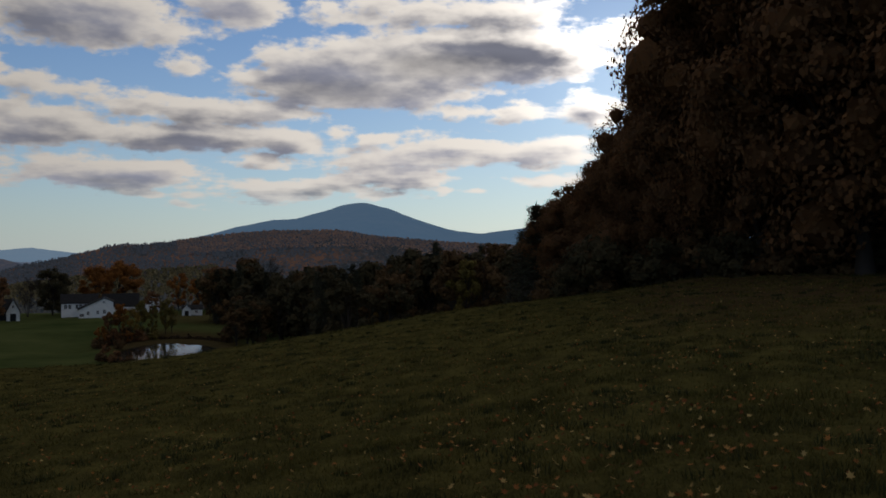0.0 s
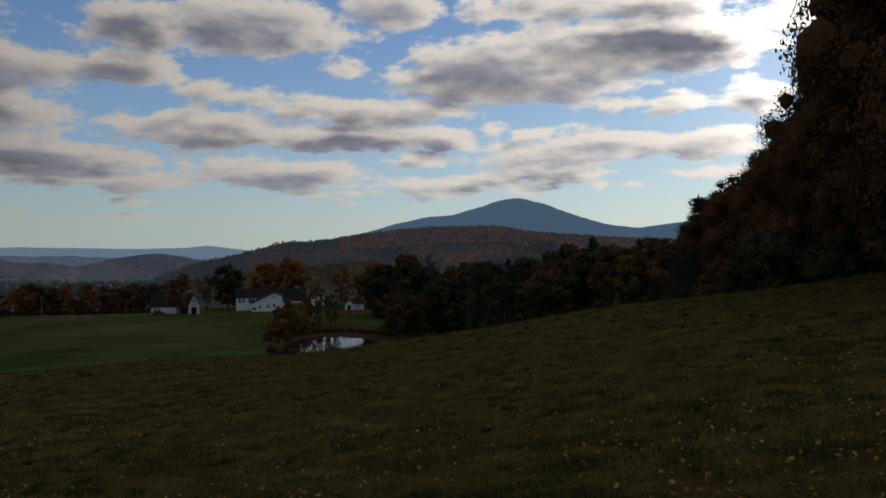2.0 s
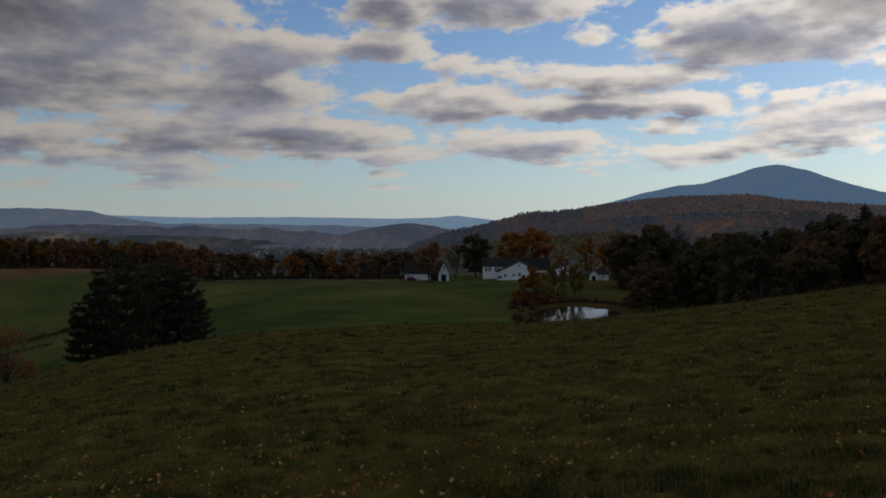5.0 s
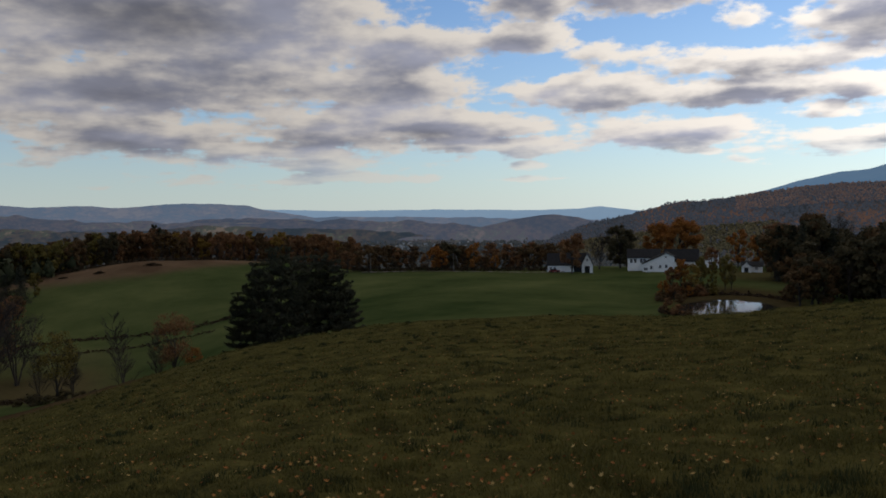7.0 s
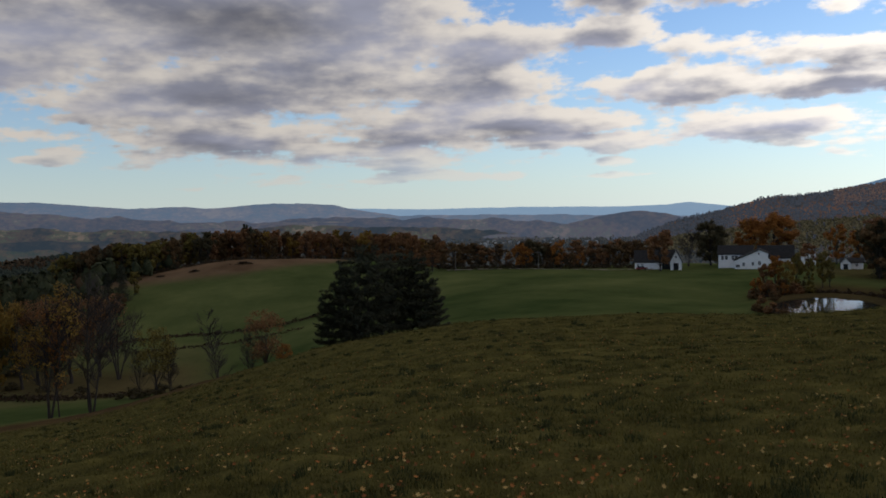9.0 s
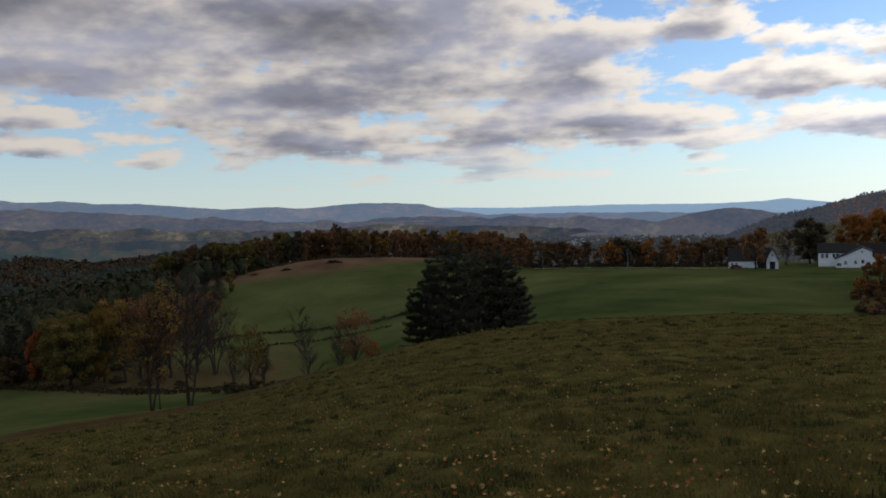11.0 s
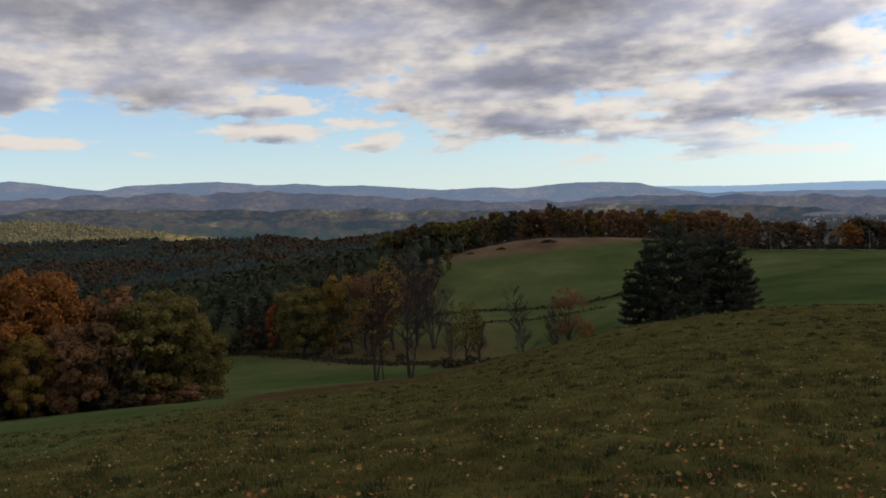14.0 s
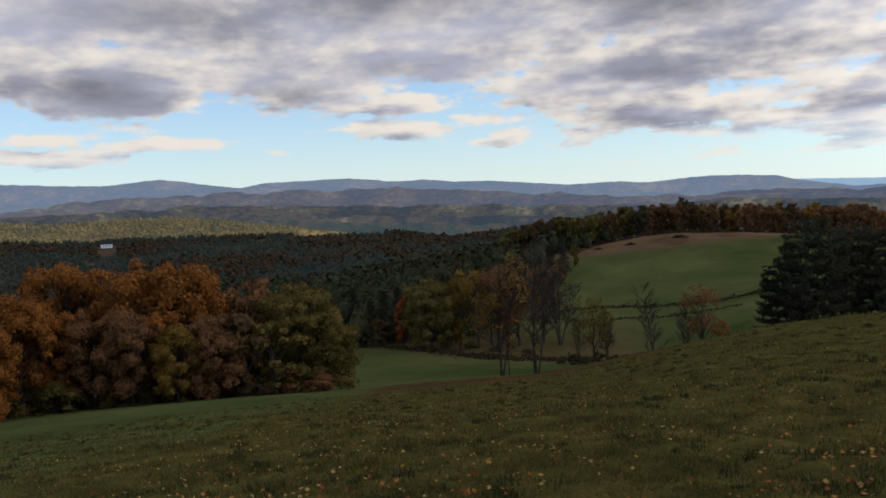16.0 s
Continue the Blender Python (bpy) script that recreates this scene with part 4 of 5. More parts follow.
for az, d, h, m in [(19.8, 243, 4.5, LEAF_RUST), (20.6, 240, 5.5, LEAF_BROWN), (21.4, 238, 5.0, LEAF_RUST), (22.2, 234, 4.0, LEAF_BROWN), (18.9, 246, 3.4, LEAF_GREEN), (17.6, 256, 2.0, LEAF_BROWN), (16.2, 256, 1.8, LEAF_BROWN), (14.6, 246, 4.0, LEAF_BROWN), (21.0, 226, 3.2, LEAF_BROWN), (21.8, 218, 2.6, LEAF_RUST), (20.5, 199, 3.0, LEAF_BROWN), (21.2, 198, 3.4, LEAF_RUST), (22.0, 200, 2.8, LEAF_BROWN), (15.7, 192, 2.2, LEAF_BROWN), (16.3, 191, 1.7, LEAF_DARK)]:
    plant("shrub", "bush%d" % (int(az * 10) % 3), az, d, h, "rust and brown shrub on the pond's bank", m, fat=1.2, sink=0.4, group="shrubs by the pond", category="shrub")

# hedge line beyond the meadow
for i in range(46):
    az = 28.5 + 15.5 * i / 45 + rng.uniform(-0.2, 0.2)
    d = rng.uniform(362, 400)
    el = -2.45 + rng.uniform(-0.6, 0.55)
    m = rng.choice((LEAF_BROWN, LEAF_BROWN, LEAF_DARK, LEAF_RUST, LEAF_BROWN, None))
    plant("hedgerow_tree", ("sparse%d" % (i % 3)) if m is None else "row%d" % (i % 3), az, d, rise(az, d, el), "brown thinning tree in the line beyond the meadow", m or LEAF_BROWN, fat=1.15, group="trees beyond the meadow")
for az, el in [(37.3, -2.2), (36.8, -2.3), (34.6, -2.0), (33.2, -2.9)]:
    plant("hedgerow_tree", "row%d" % (int(az) % 3), az, 358, rise(az, 358, el), "orange tree in the line beyond the meadow", LEAF_ORANGE, fat=0.9, group="trees beyond the meadow")
# the wood on the rise behind the stubble field
for i in range(112):
    az = 42.5 + 24.5 * i / 111 + rng.uniform(-0.15, 0.15)
    d = rng.uniform(425, 470) if az < 60 else rng.uniform(400, 450)
    el = np.interp(az, (42, 45.5, 48.8, 52, 55.6, 57.8, 60.7, 64.5, 67), (-1.6, -1.15, -1.05, -0.8, -0.62, -0.6, -0.9, -1.35, -1.9)) - rng.uniform(0, 0.5)
    m = rng.choice((LEAF_BROWN, LEAF_RUST, LEAF_RUST, LEAF_RUST, LEAF_GOLD, LEAF_BROWN)) if az < 58 else rng.choice((LEAF_BROWN, LEAF_DARK, LEAF_DARK, LEAF_GREEN))
    plant("ridge_tree", "row%d" % (i % 3), az, d, rise(az, d, el), "rust and brown tree in the wood behind the stubble field", m, fat=0.85, group="trees behind the stubble field")
plant("tall_pine", "row1", 55.4, 440, rise(55.4, 440, -0.3), "dark pine standing above the wood", NEEDLE, fat=0.6)

# the pines on the brow
for az, d, el, which, fat in [(50.3, 86, -5.2, "pine2", 0.85), (49.1, 88, -3.4, "pine0", 0.80), (47.6, 90, -2.5, "pine1", 0.86), (46.3, 95, -3.1, "pine0", 0.80), (45.2, 96, -3.0, "pine2", 0.84), (43.9, 96, -3.4, "pine1", 0.86), (43.2, 98, -5.0, "pine0", 0.90)]:
    plant("pine_tree", which, az, d, rise(az, d, el), "broad dark pine on the brow of the hill", NEEDLE, fat=fat, group="pines on the brow")

# trees down the slope
for az, d, el, which, m, fat, label in [
        (67.9, 152, -3.3, "sparse1", LEAF_GOLD, 1.05, "tall bare tree with golden leaves on its lower boughs"), (67.3, 154, -5.2, "sparse0", LEAF_ORANGE, 0.8, "slender tree with hanging orange leaves"),
        (65.5, 153, -3.0, "bare1", None, 1.0, "tall bare tree on the grassy slope"), (63.8, 236, -4.6, "bare2", None, 1.2, "bare grey tree before the dark wood"),
        (57.6, 168, -5.7, "bare0", None, 0.9, "bare tree below the brow"), (54.6, 185, -5.8, "thin2", LEAF_RUST, 0.95, "thinning tree with a rust-red top"), (53.4, 182, -8.3, "thin0", LEAF_ORANGE, 0.9, "small orange tree below the brow"), (55.5, 186, -7.2, "bare1", None, 0.9, "small bare tree below the brow"),
        (61.6, 203, -6.5, "thin0", LEAF_GREEN, 0.95, "thinning yellow-green tree in the hollow"), (60.7, 205, -7.4, "bare2", None, 1.0, "bare tree in the hollow"), (62.6, 204, -7.6, "bare0", None, 1.0, "bare tree in the hollow"),
        (74.4, 240, -6.0, "row1", LEAF_RED, 0.62, "narrow red-orange tree before the dark wood"), (72.6, 236, -4.8, "round0", LEAF_GREEN, 0.95, "round yellow-green tree before the dark wood"), (70.6, 238, -4.5, "row2", LEAF_GOLD, 0.62, "narrow gold tree before the dark wood"),
        (69.3, 236, -4.3, "thin1", LEAF_GOLD, 0.85, "pale gold thinning tree before the dark wood"), (68.4, 240, -4.2, "thin2", LEAF_RUST, 0.95, "pinkish brown thinning tree before the dark wood"), (66.6, 238, -4.1, "thin0", LEAF_RUST, 0.95, "brown thinning tree before the dark wood"), (64.9, 242, -4.2, "thin1", LEAF_RUST, 0.9, "brown thinning tree before the dark wood")]:
    plant("slope_tree", which, az, d, rise(az, d, el), label, m, fat=fat)

for i, (az, d, h) in enumerate([(62.9, 203, 3.4), (62.0, 201, 2.8), (61.2, 203, 3.6), (60.3, 201, 3.0), (59.5, 203, 2.4), (63.8, 206, 2.2), (66.0, 226, 2.4), (68.3, 230, 2.0), (71.6, 236, 3.2), (69.9, 236, 2.8), (76.4, 244, 4.0)]):
    plant("shrub", "bush%d" % (i % 3), az, d, h, "dense dark shrub in the hollow", LEAF_DARK, fat=1.5, sink=0.3, group="shrubs in the hollow", category="shrub")
for az, d, h in [(79.2, 262, 13), (77.8, 258, 15), (76.6, 256, 12), (75.6, 254, 14), (74.7, 250, 15), (71.4, 250, 14), (69.6, 256, 13), (68.6, 268, 14), (67.4, 282, 13), (66.0, 300, 14), (65.0, 318, 13), (64.2, 335, 14), (63.4, 352, 13)]:
    plant("conifer_tree", "spruce%d" % (int(az * 10) % 3), az, d, h * 1.15, "dark green conifer at the edge of the valley wood", NEEDLE, fat=1.7, group="conifers at the wood's edge")
for az, d, h, m in [(76.0, 246, 9, LEAF_BROWN), (70.9, 243, 9, LEAF_GREEN), (68.0, 258, 11, LEAF_GOLD), (66.8, 272, 10, LEAF_BROWN), (65.4, 296, 10, LEAF_RUST), (64.6, 306, 9, LEAF_BROWN), (63.6, 330, 10, LEAF_BROWN), (62.6, 360, 10, LEAF_GREEN)]:
    plant("edge_tree", "row%d" % (int(az * 10) % 3), az, d, h, "brown and gold tree at the edge of the valley wood", m, fat=1.0, group="trees at the valley wood's edge")

# the autumn wood below the meadow
for az, d, el, which, m, fat in [(81.4, 128, -4.3, "round0", LEAF_GREEN, 0.95), (79.7, 127, -6.2, "round1", LEAF_GREEN, 0.9), (83.4, 134, -4.9, "row0", LEAF_BROWN, 1.0), (84.9, 132, -3.8, "row1", LEAF_RUST, 0.9), (86.4, 134, -4.9, "row2", LEAF_BROWN, 1.0),
                                 (88.6, 128, -2.9, "round2", LEAF_ORANGE, 0.85), (91.0, 129, -2.0, "round0", LEAF_ORANGE, 0.85), (93.6, 136, -3.1, "row1", LEAF_RUST, 1.1), (95.8, 134, -2.1, "round1", LEAF_ORANGE, 0.85), (98.8, 122, -3.9, "round2", LEAF_ORANGE, 0.8), (102.5, 124, -3.6, "round0", LEAF_ORANGE, 1.0),
                                 (87.2, 120, -6.3, "round1", LEAF_RUST, 0.85), (94.5, 124, -5.4, "round0", LEAF_RUST, 0.9), (97.2, 126, -4.9, "round1", LEAF_ORANGE, 0.9), (92.2, 121, -5.6, "round2", LEAF_RUST, 0.85), (89.4, 119, -6.8, "round1", LEAF_GOLD, 0.8),
                                 (85.2, 121, -6.4, "row2", LEAF_BROWN, 1.1), (100.6, 116, -5.6, "round1", LEAF_ORANGE, 0.9), (83.2, 122, -7.0, "row1", LEAF_GREEN, 1.2)]:
    plant("autumn_tree", which, az, d, rise(az, d, el), "large tree in autumn colour at the meadow's edge", m, fat=fat, group="autumn wood")
for i in range(46):
    az = 79.9 + 24 * i / 45 + rng.uniform(-0.4, 0.4)
    plant("shrub", "bush%d" % (i % 3), az, (122 if i % 2 else 131) + rng.uniform(-1, 3), rng.uniform(2.5, 6) if i % 2 else rng.uniform(5, 8), "brown and yellowing shrub at the wood's edge", rng.choice((LEAF_GREEN, LEAF_RUST, LEAF_BROWN, LEAF_DARK, LEAF_BROWN)), fat=1.3, sink=0.6, group="shrubs", category="shrub")


def canopy(name, label, mat, count, az, dist, size, seed=0, crest=None, cards=24, pointed=0.0, woods=0.0, spray=1.0, fold=0.0, patch=None):
    """Far woods: very many small crowns, each made of some dozens of leafy sprays."""
    rg = np.random.RandomState(seed)
    a = rg.uniform(az[0], az[1], count)
    d = np.sqrt(rg.uniform(dist[0] ** 2, dist[1] ** 2, count))
    if dist[0] < 300:                      # the wood's edge draws back round the fields
        keep = a > 61 + 10 * (1 - np.clip((d - 255) / 190, 0, 1))
        a, d = a[keep], d[keep]
        count = len(a)
    if crest and crest[0] is DARK_RIDGE:   # a clearing round the white house
        keep = ~((np.abs(a - 93.2) < 0.65) & (d > 850) & (d < 975))
        a, d = a[keep], d[keep]
        count = len(a)
    if patch is not None:                  # this kind grows in stands
        keep = np.array([noise.noise((-math.sin(radians(p)) * q * 0.008, math.cos(radians(p)) * q * 0.008, 31)) * 1.6 + 0.4 * noise.noise((p * 2.0, q * 0.05, 3)) > patch for p, q in zip(a, d)])
        a, d = a[keep], d[keep]
        count = len(a)
    base = np.array([slope_height(crest, p, min(1.0, max(0.0, (q - crest[2]) / (crest[1] - crest[2]))), fold) - woods * ((q - crest[2]) / (crest[1] - crest[2])) if crest else ground(p, q) for p, q in zip(a, d)])
    tall = size * rg.uniform(0.65, 1.35, count)
    wide = tall * rg.uniform(0.32, 0.5, count) * (1 - 0.35 * pointed)
    root = np.stack([-np.sin(np.radians(a)) * d, np.cos(np.radians(a)) * d, base - 0.1 * tall], 1)
    h = rg.uniform(0.1, 1.0, (count, cards)) ** 0.8
    r = np.where(rg.rand(count, 1) < pointed, 1.05 - h, np.sqrt(np.clip(1 - (h * 1.5 - 0.5) ** 2, 0.03, 1))) * rg.uniform(0.6, 1.05, (count, cards))
    t = rg.uniform(0, 6.283, (count, cards))
    p = root[:, None] + np.stack([np.cos(t) * r * wide[:, None], np.sin(t) * r * wide[:, None], h * tall[:, None]], 2)
    n = np.stack([np.cos(t) * r, np.sin(t) * r, h * 1.1 - 0.25], 2) + rg.randn(count, cards, 3) * 0.35
    u = np.cross(n, rg.randn(count, cards, 3))
    u /= np.linalg.norm(u, axis=2, keepdims=True)
    v = np.cross(n, u)
    v /= np.linalg.norm(v, axis=2, keepdims=True)
    s = (spray * tall[:, None] * rg.uniform(0.08, 0.17, (count, cards)) * (24 / cards) ** 0.45)[..., None]
    quad = np.stack([p - u * s, p + v * s * 0.8, p + u * s, p - v * s * 0.8], 2).reshape(-1, 3)
    faces = np.arange(len(quad)).reshape(-1, 4).tolist()
    unit = np.array([(1, 0, 0), (-1, 0, 0), (0, 1, 0), (0, -1, 0), (0, 0, 1), (0, 0, -1)], float)     # the dense heart of each crown
    tris = np.array([(0, 2, 4), (2, 1, 4), (1, 3, 4), (3, 0, 4), (2, 0, 5), (1, 2, 5), (3, 1, 5), (0, 3, 5)])
    heart = root[:, None] + unit[None] * (1 + 0.10 * rg.randn(count, len(unit), 1)) * np.stack([wide * 0.85, wide * 0.85, tall * 0.46], 1)[:, None] + (tall * 0.5)[:, None, None] * np.array((0, 0, 1.0))
    faces += (tris[None] + (np.arange(count) * len(unit) + len(quad))[:, None, None]).reshape(-1, 3).tolist()
    ob = new(name, mesh_of(name, np.concatenate([quad, heart.reshape(-1, 3)]).tolist(), faces, (mat,), True))
    return tagged(ob, label, "woods", kind="stuff")


FAR_MIX = foliage("far_autumn_woods", (0.034, 0.027, 0.017), (0.080, 0.048, 0.025), 0.0, 0.2, 0.07, 0.35)
# orange autumn leaves, brightened in colour for sunlight on the crest
FAR_LIT_FOOT = foliage("sunlit_foothill_woods", (0.085, 0.058, 0.038), (0.42, 0.190, 0.072), 0.0, 0.25, 0.010, 0.10)
FAR_PINE = foliage("far_conifers", (0.025, 0.031, 0.017), (0.052, 0.056, 0.027), 0.0, 0.1, 0.018, 0.25)
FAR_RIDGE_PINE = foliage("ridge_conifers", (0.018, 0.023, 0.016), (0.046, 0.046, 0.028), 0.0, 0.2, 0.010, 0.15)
FAR_SLOPE = foliage("slope_woods", (0.028, 0.030, 0.028), (0.074, 0.054, 0.040), 0.0, 0.2, 0.02, 0.15)
# pale tones that stand for sunlight on the trees
FAR_LIT_PALE = foliage("sunlit_pale_woods", (0.06, 0.065, 0.035), (0.26, 0.20, 0.10), 0.0, 0.5, 0.05, 0.3)
# yellow leaves with the sunlight put into their colour
FAR_LIT_GOLD = foliage("far_sunlit_gold_woods", (0.06, 0.075, 0.03), (0.46, 0.32, 0.12), 0.0, 0.45, 0.03, 0.2)
# faint bluish glow put into these far woods in place of hazy air
for m, haze in ((FAR_SLOPE, (0.026, 0.033, 0.046)), (FAR_LIT_FOOT, (0.017, 0.022, 0.032)), (FAR_RIDGE_PINE, (0.004, 0.0058, 0.0062)), (FAR_LIT_GOLD, (0.01, 0.013, 0.015))):
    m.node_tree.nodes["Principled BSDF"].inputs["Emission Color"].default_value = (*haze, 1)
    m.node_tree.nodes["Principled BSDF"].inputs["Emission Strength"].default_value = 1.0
canopy("conifer_wood", "dark green conifer wood filling the valley", FAR_PINE, 950, (62, 106), (245, 410), 10.0, seed=1, pointed=0.6, cards=84, spray=0.8)
canopy("lower_wood", "dark green woods down the valley", FAR_PINE, 1250, (60, 106), (390, 560), 9.5, seed=9, pointed=0.5, cards=32)
canopy("mixed_wood", "brown and dark green woods in the valley", FAR_MIX, 240, (62, 106), (250, 560), 9.0, seed=2, cards=110, spray=0.75)
canopy("deep_wood", "dark conifers farther down the valley", FAR_PINE, 2000, (60, 106), (520, 820), 9.0, seed=8, pointed=0.5, cards=14)
# the ridge's shade is in the dark colours of these two woods
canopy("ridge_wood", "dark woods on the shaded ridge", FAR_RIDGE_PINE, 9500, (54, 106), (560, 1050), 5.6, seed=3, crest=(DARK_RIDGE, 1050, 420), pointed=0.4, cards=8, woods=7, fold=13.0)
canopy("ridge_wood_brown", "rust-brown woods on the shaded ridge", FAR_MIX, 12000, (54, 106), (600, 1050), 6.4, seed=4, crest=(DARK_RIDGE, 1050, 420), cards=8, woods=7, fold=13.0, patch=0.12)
canopy("gold_wood", "yellow sunlit woods on the far ridge", FAR_LIT_GOLD, 7000, (81, 106), (1160, 1500), 6.0, seed=5, crest=(LIT_RIDGE, 1500, 1150), cards=6, woods=7)
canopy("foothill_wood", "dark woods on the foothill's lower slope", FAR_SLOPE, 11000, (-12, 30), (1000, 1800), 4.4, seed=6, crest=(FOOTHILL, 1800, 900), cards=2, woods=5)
canopy("foothill_orange_wood", "orange woods along the top of the foothill", FAR_LIT_FOOT, 6500, (-6, 17.5), (1540, 1800), 4.4, seed=16, crest=(FOOTHILL, 1800, 900), cards=3, woods=5)
canopy("sunlit_wood", "pale sunlit trees beyond the farm", FAR_LIT_PALE, 4500, (15, 33), (1000, 1340), 5.0, seed=17, crest=(FOOTHILL, 1800, 900), cards=8)
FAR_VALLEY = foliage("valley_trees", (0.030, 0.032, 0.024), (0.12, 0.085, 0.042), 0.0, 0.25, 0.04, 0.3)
# this bluish glow stands for the haze over the valley
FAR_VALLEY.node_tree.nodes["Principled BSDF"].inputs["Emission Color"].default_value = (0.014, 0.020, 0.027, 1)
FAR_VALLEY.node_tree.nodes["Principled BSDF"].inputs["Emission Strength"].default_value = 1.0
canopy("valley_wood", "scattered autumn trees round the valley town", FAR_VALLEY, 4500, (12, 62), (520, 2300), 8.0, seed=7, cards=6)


def brush_line(name, label, mat, line, width, height, count, seed):
    """Low scrub along a field edge, through (azimuth, distance) pairs."""
    rg = np.random.RandomState(seed)
    u = rg.rand(count)
    az = np.interp(u, np.linspace(0, 1, len(line)), [q[0] for q in line])
    d = np.interp(u, np.linspace(0, 1, len(line)), [q[1] for q in line]) + rg.randn(count) * width * 0.4
    z = np.array([ground(p, q) for p, q in zip(az, d)])
    swell = height * np.array([0.35 + 1.1 * max(0.0, noise.noise((q * 23, seed, 0)) + 0.25) for q in u]) * rg.uniform(0.6, 1.2, count)
    p = np.stack([-np.sin(np.radians(az)) * d, np.cos(np.radians(az)) * d, z + swell * rg.rand(count) ** 0.8], 1)
    a = rg.randn(count, 3)
    a /= np.linalg.norm(a, axis=1, keepdims=True)
    b = np.cross(a, rg.randn(count, 3))
    b /= np.linalg.norm(b, axis=1, keepdims=True)
    s = rg.uniform(0.2, 0.45, (count, 1))
    quad = np.stack([p - a * s, p + b * s * 0.7, p + a * s, p - b * s * 0.7], 1).reshape(-1, 3)
    ob = new(name, mesh_of(name, quad.tolist(), np.arange(len(quad)).reshape(-1, 4).tolist(), (mat,)))
    return tagged(ob, label, "scrub", kind="stuff")


SCRUB = foliage("dry_scrub", (0.030, 0.023, 0.015), (0.075, 0.052, 0.030), 0.1)
brush_line("ditch_scrub", "dark scrub along the ditch between the fields", SCRUB, [(50.5, 275), (53.3, 272), (57.6, 280), (60.2, 288), (63.2, 290), (65.9, 276), (70, 282), (76, 292)], 3.0, 0.9, 2200, 1)
brush_line("lane_scrub", "scrub along the field lane", SCRUB, [(52, 258), (56, 262), (60, 266), (63, 268)], 2.5, 0.5, 600, 2)
brush_line("hollow_scrub", "dense scrub in the hollow below the slope", SCRUB, [(63, 214), (67, 219), (70, 225), (74, 236), (78, 248)], 5.0, 1.0, 2600, 3)
brush_line("wood_edge_scrub", "scrub at the foot of the wood behind the stubble", SCRUB, [(42, 372), (44, 392), (48, 412), (54, 416), (60, 404), (66, 392)], 5.0, 2.2, 6000, 4)
brush_line("hedge_scrub", "brown scrub below the trees beyond the meadow", SCRUB, [(28.5, 352), (33, 358), (38, 360), (43, 366)], 5.0, 3.5, 6000, 5)
brush_line("pond_reeds", "dry reeds and scrub round the pond", SCRUB, [(18.5, 195), (19.5, 195), (21, 197), (22.4, 205)], 2.0, 0.9, 800, 6)
brush_line("pond_far_scrub", "scrub on the far bank of the pond", SCRUB, [(14, 247), (16.5, 252), (19, 252), (22.5, 246)], 7.0, 0.9, 4000, 7)


def brush_pile(az, d, w, h, seed):
    """A rough low mound of cut brush."""
    rg = random.Random(seed)
    verts, faces = [], []
    side = Vector((math.cos(radians(az)), math.sin(radians(az)), 0))
    for _ in range(420):
        u, v = rg.gauss(0, 0.33), rg.gauss(0, 0.33)
        top = h * max(0.0, 1 - u * u * 1.6 - v * v * 2) * (0.7 + 0.5 * noise.noise((u * 4, v * 4, seed)))
        p = spot(az, d) + side * u * w + way(az) * v * w * 0.5 + Vector((0, 0, top * rg.random() ** 0.5))
        a = Vector((rg.gauss(0, 1), rg.gauss(0, 1), rg.gauss(0, 0.5))).normalized() * rg.uniform(0.15, 0.5)
        b = a.orthogonal().normalized() * rg.uniform(0.08, 0.2)
        i = len(verts)
        verts.extend((p - a, p + b, p + a, p - b))
        faces.append((i, i + 1, i + 2, i + 3))
    tagged(new("brush_pile", mesh_of("brush_pile", verts, faces, (SCRUB,))), "dark heap of brush on the stubble field", "brush pile", kind="stuff")


for az, d, w, h in [(55.75, 388, 5.5, 1.6), (58.9, 384, 3.2, 1.1), (54.0, 405, 3.5, 0.8), (61.0, 386, 3.0, 0.7)]:
    brush_pile(az, d, w, h, int(az * 10))


def utility_pole(az, d, height):
    root = new("utility_pole")
    root.matrix_world = Matrix.Translation(spot(az, d, 0.3)) @ Matrix.Rotation(radians(az + 20), 4, "Z")
    tagged(root, "weathered wooden utility pole beside the lane", "pole")
    tv, tf = [], []
    tube(tv, tf, [Vector((0, 0, 0)), Vector((0, 0, height * 0.5)), Vector((0, 0, height))], [0.15, 0.13, 0.10], 8)
    for name, v, f in (("pole", tv, tf), ("crossarm", *box(-1.1, 1.1, -0.07, 0.07, height - 0.9, height - 0.72))):
        o = new(name, mesh_of(name, v, f, (POLE_WOOD,)))
        o.parent = root


def box(x0, x1, y0, y1, z0, z1):
    v = [(x, y, z) for z in (z0, z1) for y in (y0, y1) for x in (x0, x1)]
    return v, [(0, 2, 3, 1), (4, 5, 7, 6), (0, 1, 5, 4), (1, 3, 7, 5), (3, 2, 6, 7), (2, 0, 4, 6)]


POLE_WOOD = material("weathered_pole", (0.10, 0.092, 0.080), (0.17, 0.155, 0.135), 1.0)
utility_pole(41.62, 352, 9.0)
utility_pole(36.0, 352, 8.0)


